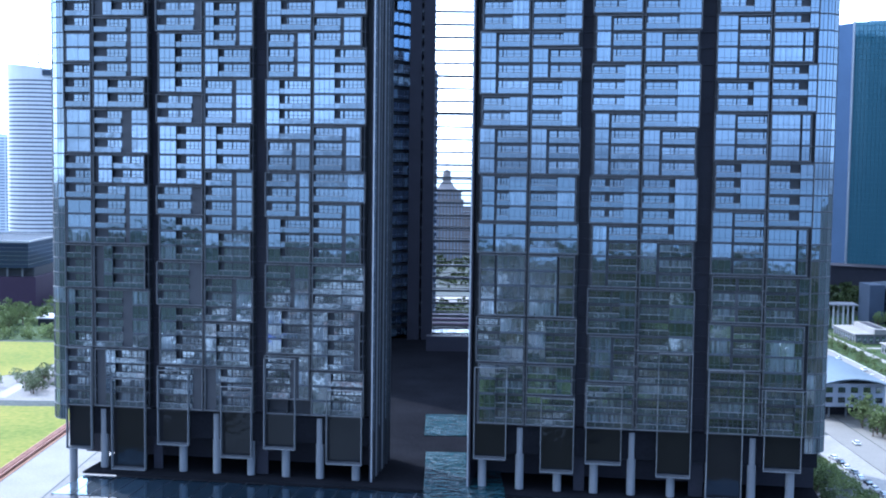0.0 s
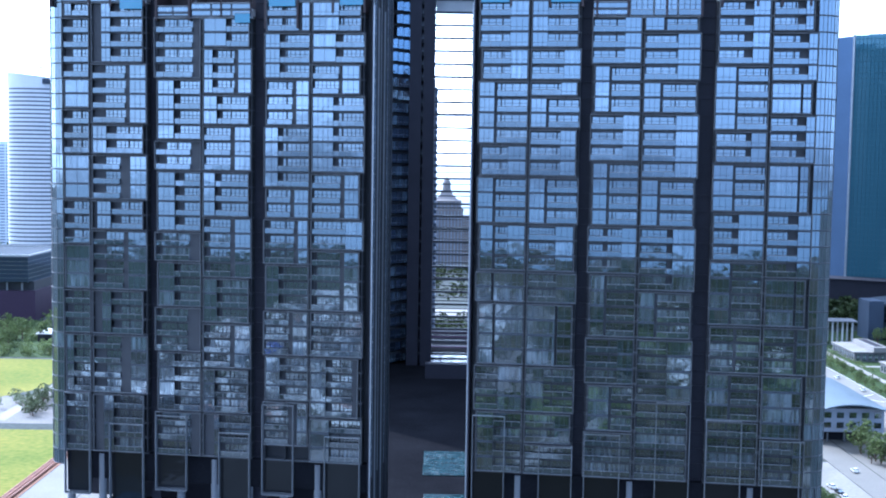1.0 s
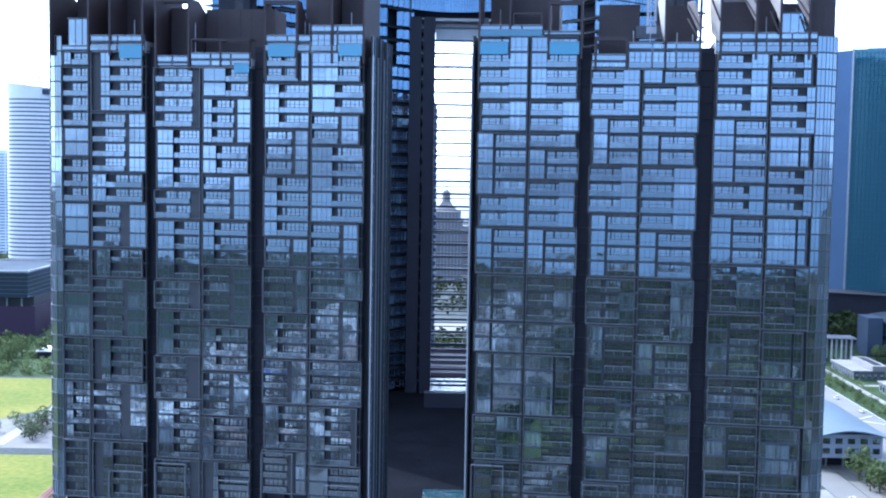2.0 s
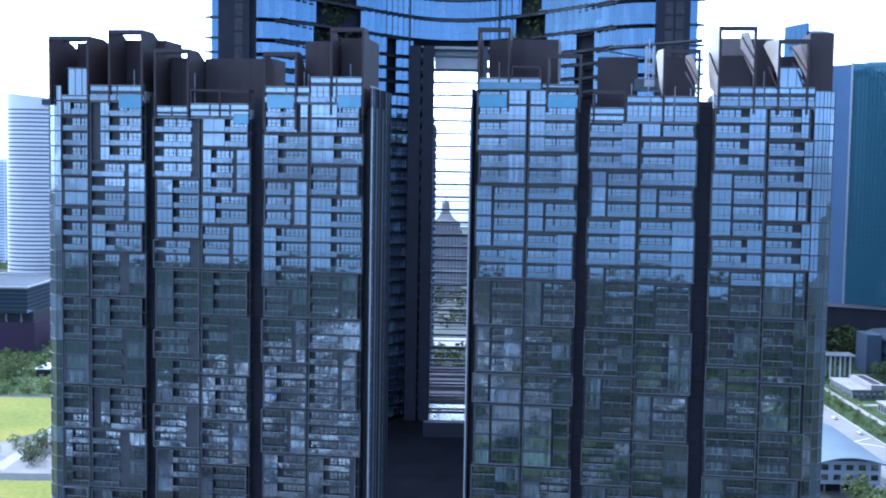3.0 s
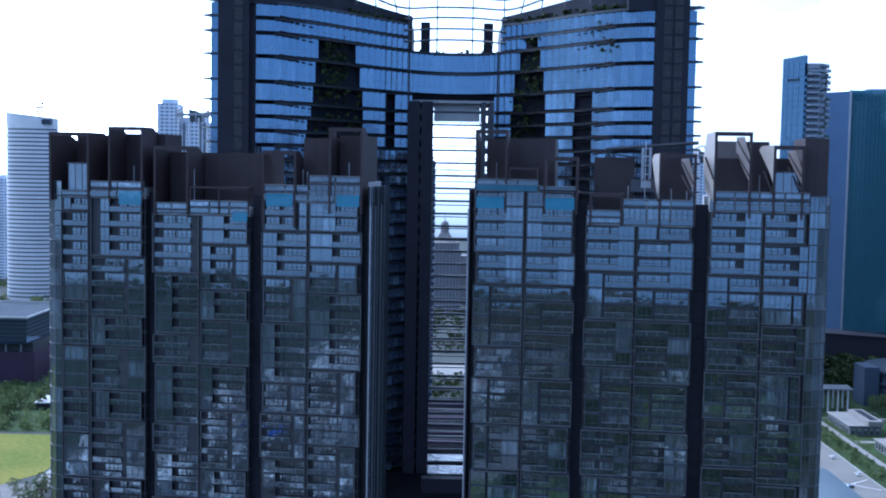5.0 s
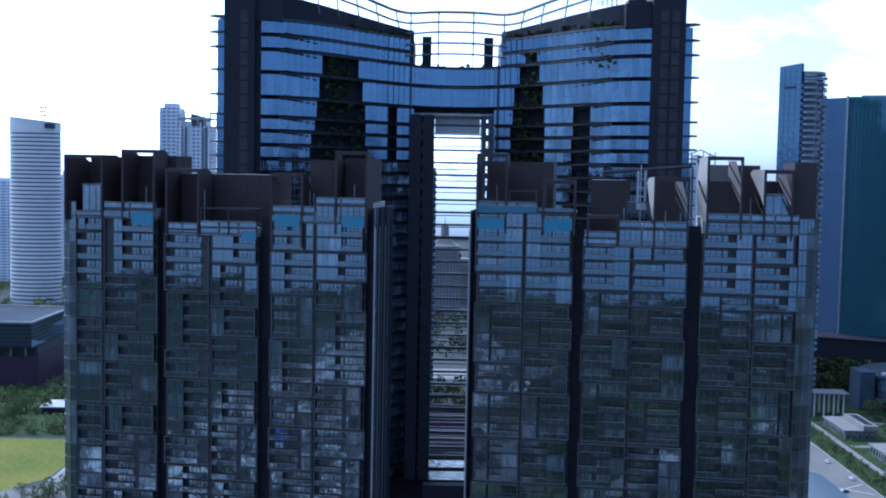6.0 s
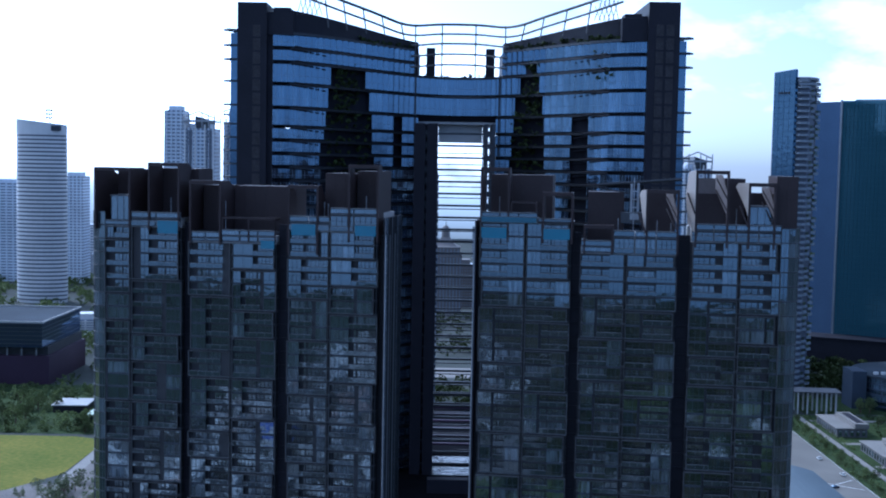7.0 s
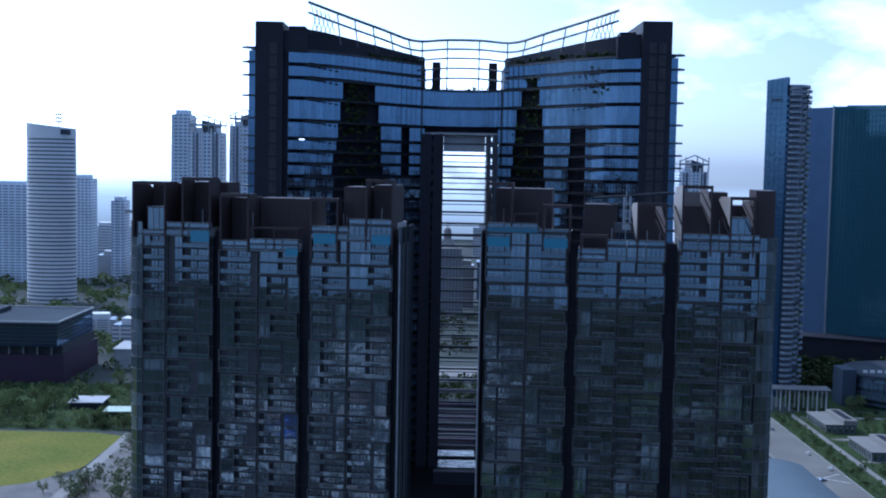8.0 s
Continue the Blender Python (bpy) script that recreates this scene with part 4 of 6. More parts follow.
def leaf_mesh(name, spots, material, leaves=8):
    """Turns noted tufts into many small folded leaf sprays, each turned its own way."""
    gen = np.random.default_rng(len(spots) + 11)
    at = np.repeat(np.array(spots, dtype=float), leaves, axis=0)
    n = len(at)
    way = gen.normal(size=(n, 3))
    way /= np.linalg.norm(way, axis=1)[:, None]
    centre = at[:, :3] + way * at[:, 3:4] * gen.uniform(0.35, 1.0, (n, 1)) * np.array((1.0, 1.0, 0.75))
    side = np.cross(way, gen.normal(size=(n, 3)))
    side /= np.linalg.norm(side, axis=1)[:, None] + 1e-6
    along = np.cross(way, side) + way * gen.uniform(-0.5, 0.5, (n, 1))
    long, wide = at[:, 3:4] * gen.uniform(0.45, 0.8, (n, 1)), at[:, 3:4] * gen.uniform(0.28, 0.5, (n, 1))
    quad = np.stack((centre - along * long, centre + side * wide, centre + along * long - way * wide * 0.4, centre - side * wide), axis=1)
    me = bpy.data.meshes.new(name)
    me.vertices.add(4 * n)
    me.vertices.foreach_set("co", quad.reshape(-1))
    me.loops.add(4 * n)
    me.loops.foreach_set("vertex_index", np.arange(4 * n, dtype=np.int32))
    me.polygons.add(n)
    me.polygons.foreach_set("loop_start", np.arange(0, 4 * n, 4, dtype=np.int32))
    me.materials.append(material)
    me.update(calc_edges=True)
    return me


# ---- office tower behind ----
CX = 4.0


def front(x):
    """Depth of the concave front at x."""
    s = min(1.0, abs(x - CX) / 66.0)
    return 462 - 64 * (0.5 - 0.5 * math.cos(math.pi * s)) ** 1.1


def office():
    t = thing("office_tower", "concave blue glass office tower with bridge and dark sun blades", "tower")
    n = 66
    xs = [-62.0 + 131.0 * i / n for i in range(n + 1)]
    levels = [DECK + 0.2, *[169.2 - 4.7 * k for k in range(28, -1, -1)], 175.9, 184.2, 191.8, 196.7, 202.0]

    def voids(z):
        """The planted voids that cut into the front at height z, narrow at the top and wide below."""
        w = max(0.0, min(1.0, (195 - z) / 38)) ** 0.7
        rag = 0.5 * math.sin(z * 1.7)
        out = []
        if z < 194:
            out.append((-41.5 - 5.0 * w + rag, -33.3 + 5.9 * w + rag * 0.8))
        if z < 196:
            out.append((29.8 - 6.0 * w - rag, 33.8 + 3.7 * w + rag * 0.6))
        if 155 < z < 175:
            out.append((-21.6, -17.7))
        if z < 178:
            out.append((44.8 + rag * 0.5, 50.8))
        return out

    def seg_mesh(w, h):
        key = ("office", round(w, 1), round(h, 1))
        if key not in MESHES:
            w, h = key[1] + 0.04, key[2]
            bm = bmesh.new()
            box(bm, -w / 2, w / 2, 0.0, 0.1, 0.95, h - 0.45, 0)
            box(bm, -w / 2, w / 2, -0.03, 0.0, h * 0.42, h * 0.42 + 0.09, 1)
            for i in range(2):
                x = -w / 2 + w * i / 2
                box(bm, x - 0.04, x + 0.04, -0.06, -0.03, 0.95, h - 0.45, 1)
            MESHES[key] = mesh("window", bm, [OFFICE, OFFICEMULLION])
        return MESHES[key]

    for a, b in zip(levels, levels[1:]):
        for side in (0, 1):
            if b < 177:
                seg = [x for x in xs if (x < -11 if side == 0 else x > 17.5)]
            elif b < 193:
                if side:
                    continue
                seg = xs
            else:
                seg = [x for x in xs if (x < -13 if side == 0 else x > 21)]
            bm = bmesh.new()
            low, high = (-57.0, 58.5) if b < 200 else (-62.0, 69.0)
            line = [x for x in seg if low <= x <= high]
            prism(bm, [(x, front(x) - 0.1 - 1.6 * min(1.0, 0.05 + (x - low) / 7, 0.05 + (high - x) / 7)) for x in line] + [(x, front(x) + 5.0) for x in line[::-1]], b - 0.42, b + 0.42)
            blade = part("blade", bm, DARKSTEEL, t, "dark horizontal sun blade")
            if 150 < b < 200:
                for tip, s in ((-55.5, 1), (57.0, -1)):
                    if seg[0] <= tip <= seg[-1]:
                        bm = bmesh.new()
                        bar(bm, (tip, front(tip) - 2.4, b - 0.1), (tip + s * 11.0, front(tip + s * 11.0) - 0.3, b - 1.5), 0.26, 5)
                        bar(bm, (tip + s * 1.5, front(tip) - 3.0, b + 0.7), (tip + s * 9.0, front(tip + s * 9.0) - 1.4, b + 0.1), 0.26, 5)
                        part("blade_bracket", bm, SLOT, blade, "forked bracket at the blade's end")
            for xa, xb in zip(seg, seg[1:]):
                spans = [(xa, xb)]
                for lo, hi in voids(a + 2.3):
                    spans = [p for l, r in spans for p in ((l, min(r, lo)), (max(l, hi), r)) if p[1] - p[0] > 0.25]
                for l, r in spans:
                    yl, yr = front(l), front(r)
                    xm = (l + r) / 2
                    w = math.hypot(r - l, yr - yl)
                    bend = 0.4 if abs(xm - CX) > 34 else (0.15 if abs(xm - CX) > 26 else 0.0)
                    piece("window", seg_mesh(w, b - a), blade, pose(xm, (yl + yr) / 2, a, jitter() * 1.2, 0, bend * math.degrees(math.atan2(yr - yl, r - l)) + jitter() * 1.2))
    # dark floors and cores behind the glass
    for lo, hi, sel in ((DECK, 169.0, lambda x: x < -11), (DECK, 169.0, lambda x: x > 17.5), (174.3, 191.6, lambda x: True), (170.0, 174.2, lambda x: x < -11), (170.0, 174.2, lambda x: x > 17.5), (191.8, 202.3, lambda x: x < -12), (191.8, 202.3, lambda x: x > 21)):
        seg = [x for x in xs if sel(x)]
        bm = bmesh.new()
        ring = [(x, front(x) + (5.0 if hi < 202 else 2.2)) for x in seg]
        prism(bm, ring + [(x, y + 34) for x, y in ring[::-1]], lo, hi)
        part("inner_block", bm, SLOT, t)
    # dark roof screens that rise towards the ends of the wings
    for sel in (lambda x: x < -12, lambda x: x > 21):
        seg = [x for x in xs if sel(x)]
        bm = bmesh.new()
        rows = []
        for x in seg:
            top = 205.3 + 5.0 * max(0.0, min(1.0, (abs(x - CX) - 18) / 42))
            rows.append([bm.verts.new((x, front(x) + dy, z)) for dy, z in ((0.6, 202.2), (0.6, top), (9.0, top), (9.0, 202.2))])
        for a, b in zip(rows, rows[1:]):
            for i in range(4):
                j = (i + 1) % 4
                bm.faces.new((a[i], b[i], b[j], a[j]))
        bm.faces.new(rows[0])
        bm.faces.new(rows[-1][::-1])
        part("roof_screen", bm, SLOT, t, "dark roof screen")
    # planting in the voids and along the roof edge
    prng = random.Random(17)
    for x0, x1, z0, z1, k in ((-44, -30, 152, 176, 90), (-41.5, -34, 176, 195, 80), (25, 36, 152, 178, 90), (29, 34.5, 176, 198, 80), (-20, 20, 191.9, 193.0, 26), (-34, -14, 202.2, 203.6, 40), (24, 60, 202.2, 204.0, 70), (50, 58, 188, 199, 34)):
        spots = []
        for _ in range(k):
            x = prng.uniform(x0, x1)
            clump(spots, Vector((x, front(x) + prng.uniform(-1.0, 1.5), prng.uniform(z0, z1))), prng.uniform(0.5, 1.4))
        tagged(piece("planting", leaf_mesh("planting", spots, WOODLEAF), t), "dark green climbing plants", kind="stuff")
    # stiles at the ends of the bridge
    for x in (-13.2, 20.2):
        bm = bmesh.new()
        box(bm, x - 0.35, x + 0.35, front(x) - 1.4, front(x) + 0.5, 160, 192.0)
        part("bridge_stile", bm, DARKSTEEL, t)
    bm = bmesh.new()
    box(bm, -12.9, 20.0, 459.0, 496, 173.2, 174.2)
    part("bridge_soffit", bm, CONCRETE, t, "pale panelled soffit under the bridge")
    # white roof colour stands for light bounced up onto these panels
    bm = bmesh.new()
    box(bm, -3.8, 14.0, 466, 467, 166.4, 173.1)
    part("soffit_fascia", bm, ROOFWHITE, t, "panels behind the bridge soffit, whitened for bounced light")
    # legs of the bridge: a solid one and a lattice
    for x0, x1 in ((-13.2, -8.9), (-8.0, -3.9)):
        bm = bmesh.new()
        box(bm, x0, x1, 446, 464, DECK, 173.1)
        part("leg", bm, SLOT, t)
    bm = bmesh.new()
    box(bm, -8.95, -7.95, 452, 453, DECK, 173.0)
    part("leg_panel", bm, SLOT, t)
    for x in (14.1, 16.9):
        bm = bmesh.new()
        box(bm, x, x + 1.7, 446, 464, DECK, 173.1)
        part("leg", bm, DARKSTEEL, t)
    bm = bmesh.new()
    box(bm, 15.8, 16.9, 446.2, 447.2, -1.1, 1.1)
    me = mesh("leg_tie", bm, DARKSTEEL)
    bm = bmesh.new()
    box(bm, -8.9, -8.0, 448.2, 449.2, -1.5, 1.5)
    slit = mesh("leg_tie", bm, DARKSTEEL)
    bm = bmesh.new()
    box(bm, -8.95, 18.4, 446.4, 447.2, -0.4, 0.4)
    tie = mesh("cross_blade", bm, DARKSTEEL)
    bm = bmesh.new()
    box(bm, -12.0, 18.4, 481, 481.6, -0.2, 0.2)
    tie2 = mesh("cross_blade", bm, DARKSTEEL)
    for k in range(29):
        z = 169.2 - 4.7 * k
        piece("leg_tie", me, t, Matrix.Translation((0, 0, z)))
        if z > 112:
            piece("leg_tie", slit, t, Matrix.Translation((0, 0, z)))
        piece("cross_blade", tie, t, Matrix.Translation((0, 0, z)))
        piece("cross_blade", tie2, t, Matrix.Translation((0, 0, z + 2.0)))
        if z < 92:
            piece("cross_blade", tie2, t, Matrix.Translation((0, 0, z + 3.5)))
    # service cores with a column of louvred panels, and the glazed ends with blade tips
    for x0, x1, z, s, xp in ((-74.2, -64.0, 212.3, -1, -67.5), (69.0, 80.0, 215.0, 1, 73.0)):
        bm = bmesh.new()
        box(bm, x0, x1, 396.0, 440, 0, z)
        core = part("service_core", bm, SLOT, t, "dark service core")
        bm = bmesh.new()
        box(bm, -1.3, 1.3, -0.12, 0.0, 0.3, 4.2)
        me = mesh("louvre_panel", bm, LOUVRE)
        for k in range(34):
            piece("louvre_panel", me, core, Matrix.Translation((xp, 396.0, z - 12 - 4.7 * k)))
        if s > 0:
            for k in range(34):
                piece("louvre_panel", me, core, Matrix.Translation((xp + 3.6, 396.0, z - 12 - 4.7 * k)))
        bm = bmesh.new()
        e0, e1 = (x0 - 3.0, x0) if s < 0 else (x1, x1 + 3.2)
        box(bm, e0, e1, 400, 430, 0, 202.0)
        part("end_block", bm, OFFICE, t, "glazed end of the wing")
        bm = bmesh.new()
        box(bm, min(e0, e0 + s * 0), e1, 398.5, 430, -0.3, 0.3)
        tip = e0 if s < 0 else e1
        prism(bm, [(tip, 398.5), (tip + s * 2.8, 401.5), (tip, 404.5)][::s], -0.25, 0.45)
        me = mesh("blade_tip", bm, DARKSTEEL)
        for z in levels[8:]:
            piece("blade_tip", me, t, Matrix.Translation((0, 0, z + 1.0)))
        bm = bmesh.new()
        a, b = (x1, x1 + 9.0) if s < 0 else (x0 - 9.0, x0)
        box(bm, a, b, 397.5, 432, 201.4, 209.2)
        part("roof_screen", bm, SLOT, t, "dark roof screen")
        bm = bmesh.new()
        box(bm, (a + b) / 2 - 3, (a + b) / 2 + 3, 402, 410, 209.2, 211.4)
        part("lift_overrun", bm, SLOT, t)
        bm = bmesh.new()
        a, b = (x1, -61.9) if s < 0 else (68.9, x0)
        box(bm, a, b, 398.5, 432, 0, 201.4)
        part("return_wall", bm, SLOT, t)
    # crown rails that sweep along the roof edge and rise at their ends
    for j, (z, lo, hi) in enumerate(((213.2, -55, 60.5), (209.4, -55, 60.5), (205.6, -15, 23), (201.4, -15, 23), (197.2, -15, 23))):
        bm = bmesh.new()
        pts = []
        for i in range(41):
            x = lo + (hi - lo) * i / 40
            rise = 6.4 * max(0.0, (abs(x - CX) - 24) / 34) ** 1.6 if j < 2 else 0
            sag = -1.9 * math.exp(-((abs(x - CX) - 20) / 9) ** 2)
            pts.append((x, front(x) - 1.5, z + rise + sag))
        for p, q in zip(pts, pts[1:]):
            bar(bm, p, q, 0.55 if j == 0 else 0.42, 6)
        part("crown_rail", bm, CROWN, t, "curved grey steel crown rail")
    for x in (-45, -39, -32.5, -26, -19, -13.5, -3, 10.5, 22, 29, 35.5, 43, 50.5):
        bm = bmesh.new()
        rise = 6.4 * max(0.0, (abs(x - CX) - 24) / 34) ** 1.6 - 1.9 * math.exp(-((abs(x - CX) - 20) / 9) ** 2)
        bar(bm, (x + (1.2 if x < -15 else (-1.2 if x > 23 else 0)), front(x) + 0.5, 192.0 if -15 < x < 23 else 205.5), (x, front(x) - 1.5, 212.8 + rise), 0.28, 5)
        part("crown_post", bm, CROWN, t)
    for x0, zr in ((-54, 214.0), (59.5, 214.0)):
        bm = bmesh.new()
        for k in range(5):
            s = 1 if x0 < 0 else -1
            bar(bm, (x0 + s * k * 1.6, front(x0) - 1.5, 219.0 - k * 0.8), (x0 + s * (k * 1.6 + 2.4), front(x0), 208.8), 0.14, 4)
            bar(bm, (x0 + s * (k * 1.6 + 2.4), front(x0) - 1.5, 217.0 - k * 0.8), (x0 + s * k * 1.6, front(x0), 208.8), 0.14, 4)
        part("crown_brace", bm, CROWN, t)
    for x0, x1 in ((-9.3, -5.7), (14.9, 18.5)):
        bm = bmesh.new()
        box(bm, x0, x1, 465, 469, 191.7, 204.2)
        part("chimney", bm, SLOT, t, "dark roof shaft on the bridge")
    return t


office()


# ---- ground surfaces ----
def sheet(name, pts, z, material, label, category, depth=0.5):
    bm = bmesh.new()
    prism(bm, pts, z - depth, z)
    return solid(name, bm, material, label, category, "structure")


def strip(name, x0, x1, y0, y1, z, material, label, category):
    return sheet(name, [(x0, y0), (x1, y0), (x1, y1), (x0, y1)], z, material, label, category)


sheet("lawn", [(-700, 470), (-240, 508), (-205, 530), (-188, 560), (-186, 632), (-205, 640), (-700, 645)], 0.08, GRASS, "wide mown lawn with dry patches", "lawn")
strip("lawn", -700, -141, 300, 474, 0.07, GRASS, "mown lawn beside the service road", "lawn")
strip("pavement", -235, -120, 485, 541, 0.05, YARD, "pale gravel yard between the lawns", "pavement")
strip("verge", -700, -140, 646, 792, 0.09, SHRUBS, "green ground cover under trees", "verge")
strip("footpath", -186.5, -180.5, 490, 640, 0.12, COURT, "pale concrete footpath beside the lawn", "footpath")
strip("pavement", -181, -110, 541, 640, 0.055, YARD, "pale yard under small trees", "pavement")
strip("road", -135, -117, -200, 484, 0.06, CONCROAD, "pale concrete service road", "road")
strip("pavement", -116.5, -60, -200, 700, 0.04, YARD, "sunlit pale forecourt paving", "pavement")
strip("dirt_track", -140.5, -135.4, 150, 484, 0.1, BROWNSOIL, "brown strip of bare soil with stacked pipes", "dirt strip")
strip("pavement", -60, 90, 846, 888, 0.05, PAVING, "pale sunlit plaza behind the office tower", "pavement")
strip("road", 184, 212, -200, 900, 0.06, ASPHALT, "wide grey asphalt road", "road")
strip("road", 100, 184, 548, 572, 0.07, ASPHALT, "grey asphalt side road", "road")
strip("road", 145, 157, -200, 548, 0.13, ASPHALT, "grey asphalt lane", "road")
strip("pavement", 132, 144.6, 250, 440, 0.18, COURT, "pale sunlit pavement beside the lane", "pavement")
strip("pavement", 157.5, 183.5, 380, 547, 0.10, ASPHALT, "grey paving round the white hall", "pavement")
strip("pavement", 100, 117.5, -200, 547, 0.10, YARD, "grey sunlit pavement", "pavement")
strip("verge", 212.5, 226, 520, 730, 0.16, SHRUBS, "green verge with shrubs", "verge")
strip("footpath", 226.4, 230, 520, 730, 0.18, PAVING, "pale footpath along the verge", "footpath")
strip("pavement", 230.4, 330, 520, 735, 0.14, SHRUBS, "planted green court round the low houses", "lawn")
for y in (600, 654, 716):
    strip("footpath", 232, 300, y, y + 5, 0.17, PAVING, "pale path across the planted court", "footpath")
# the darker ground-cover colour stands for shade on this lawn
strip("lawn", 235, 460, 740, 800, 0.12, SHRUBS, "green lawn, ground-cover colour darkened for its shade", "lawn")
for turn in (38, -38):
    bm = bmesh.new()
    box(bm, -15, 15, -0.25, 0.25, 0.02, 0.1 + turn * 0.0002)
    ob = solid("road_marking", bm, WHITE, "white crossing line on the junction", "lane mark", "structure")
    ob.matrix_world = pose(198, 566, 0, 0, 0, turn)
for x in (-139.6, -138.4, -137.0):
    bm = bmesh.new()
    bar(bm, (x, 160, 0.55), (x, 480, 0.55), 0.45, 8)
    solid("pipe", bm, RUST, "long rusty brown pipe on bare soil", "pipe", group="pipes on the strip")
for x in (183.7, 212.1):
    bm = bmesh.new()
    box(bm, x - 0.15, x + 0.15, -200, 900, 0, 0.22)
    solid("kerb", bm, CONCRETE, "grey concrete kerb along the road", "kerb", "structure")


# ---- trees and shrubs ----
def crown_into(spots, rng, at, h, w, count):
    for _ in range(count):
        a, f = rng.uniform(0, 6.283), rng.random() ** 0.5
        z = rng.random()
        rr = w * f * math.sin(math.pi * min(0.95, 0.2 + 0.75 * z))
        clump(spots, at + Vector((math.cos(a) * rr, math.sin(a) * rr, h * (0.35 + 0.62 * z))), w * rng.uniform(0.14, 0.3))


def make_tree(seed, h, w, tufts=110, leaf=LEAF, label="green broadleaf tree with an uneven spreading crown"):
    rng = random.Random(seed)
    t = thing("tree", label, "tree", pose(0, 0, 0), "city trees")
    bm = bmesh.new()
    cyl(bm, 0, 0, 0, h * 0.45, 0.3, 0.2, 7)
    for i in range(5):
        a = 6.283 * i / 5 + rng.uniform(-.3, .3)
        bar(bm, (0, 0, h * 0.35), (math.cos(a) * w * 0.55, math.sin(a) * w * 0.55, h * rng.uniform(.5, .7)), 0.1, 5)
    part("trunk", bm, BARK, t)
    spots = []
    for k in range(6):
        a, f = rng.uniform(0, 6.283), rng.uniform(0.25, 0.62)
        crown_into(spots, rng, Vector((math.cos(a) * w * f, math.sin(a) * w * f, h * rng.uniform(-0.12, 0.12))), h, w * rng.uniform(0.4, 0.62), tufts // 6)
    piece("crown", leaf_mesh("crown", spots, leaf, 9), t)
    return t


TREES = [make_tree(k, h, w) for k, (h, w) in enumerate(((9, 4.6), (7, 3.8), (11, 5.4), (6, 3.4)))]
AIRY = [make_tree(20 + k, h, w, 60, PALELEAF, "small pale tree with a thin airy crown") for k, (h, w) in enumerate(((8, 5.6), (7, 5.0), (9, 6.2)))]
TREE_SPOTS = []
trng = random.Random(21)


def grove(x0, x1, y0, y1, count, small=0.8, big=1.25):
    for _ in range(count):
        TREE_SPOTS.append((trng.uniform(x0, x1), trng.uniform(y0, y1), trng.uniform(small, big)))


grove(-215, -165, 648, 662, 10, 0.8, 1.1)
grove(-420, -200, 650, 664, 22, 0.6, 1.0)         # hedge line beyond the lawn
grove(-330, -235, 668, 720, 30, 1.0, 1.5)
grove(-235, -160, 740, 800, 22, 0.7, 1.1)
grove(213, 225, 540, 730, 45, 0.3, 0.5)          # verge
grove(236, 330, 744, 770, 16, 0.8, 1.2)
grove(262, 320, 560, 735, 40, 0.5, 0.9)
grove(228, 300, 500, 540, 14, 0.7, 1.1)
grove(160, 182, 360, 425, 16, 0.8, 1.2)           # by the white hall
grove(102, 117, 330, 440, 18, 0.7, 1.0)
grove(160, 182, 428, 464, 18, 0.9, 1.3)


def plant(kinds, spots):
    for i, (x, y, s) in enumerate(spots):
        src = kinds[i % len(kinds)]
        m = pose(x, y, -0.05, 0, 0, trng.uniform(0, 360)) @ Matrix.Diagonal((s, s, s, 1))
        if i < len(kinds):
            src.matrix_world = m
        else:
            c = copy_thing(src, pose(0, 0, 0))
            c.matrix_basis = m


plant(TREES, TREE_SPOTS)
plant(AIRY, [(trng.uniform(-179, -134), trng.uniform(498, 622), trng.uniform(0.7, 1.05)) for _ in range(62)] + [(trng.uniform(-200, -140), trng.uniform(496, 535), trng.uniform(0.6, 0.9)) for _ in range(10)])


def thicket(name, label, x0, x1, y0, y1, count, h, w, tufts, seed, leaf=LEAF):
    rng = random.Random(seed)
    spots = []
    for _ in range(count):
        x, y = rng.uniform(x0, x1), rng.uniform(y0, y1)
        k = rng.uniform(0.6, 1.3)
        crown_into(spots, rng, Vector((x, y, -h * 0.25 * k)), h * k, w * k, tufts)
    return tagged(new(name, leaf_mesh(name, spots, leaf, 6)), label, "trees", "", "stuff")


# land behind the camera, seen mirrored in the glass
strip("ground", -900, 600, -885, 120, 0.03, LAND, "rough open land with scrub and bare soil", "ground")
sheet("ground", [(-288, -500), (-140, -500), (-104, -200), (-104, 60), (-284, 60)], 0.05, SITE, "bare construction ground with dark scrub patches", "ground")
strip("lawn", -880, -290, -870, 100, 0.07, FIELD, "wide dark green field beside the building site", "lawn")
for pts in ([(-80, -60), (-20, -95), (12, -30), (-58, 5)], [(30, -200), (110, -260), (142, -160), (60, -118)], [(-42, -330), (40, -362), (62, -262), (-20, -236)], [(150, -425), (240, -445), (252, -330), (170, -318)], [(90, -70), (150, -120), (190, -40), (110, 10)]):
    sheet("lawn", pts, 0.09, MEADOW, "open lawn between scrub woodland", "lawn")
sheet("road", [(-95, -70), (-92, -76), (330, -428), (330, -421)], 0.12, PAVING, "pale road through the scrub woodland", "road")
sheet("road", [(-30, 60), (-22, 60), (60, -540), (50, -540)], 0.13, PAVING, "grey track through the scrub woodland", "road")
thicket("woodland", "dense green scrub woodland on open land", -95, 380, -850, 40, 1400, 9, 5.8, 30, 5, WOODLEAF)
thicket("scrub", "scattered green scrub between sheds", -284, -95, -520, 60, 150, 7, 4.0, 24, 6, WOODLEAF)
thicket("scrub", "dark belt of trees beyond the field", -820, -95, -850, -600, 420, 7, 5.0, 24, 7, WOODLEAF)
thicket("hedge", "dense dark green hedge along the lawn", -460, -190, 647, 660, 260, 5, 3.2, 12, 9)
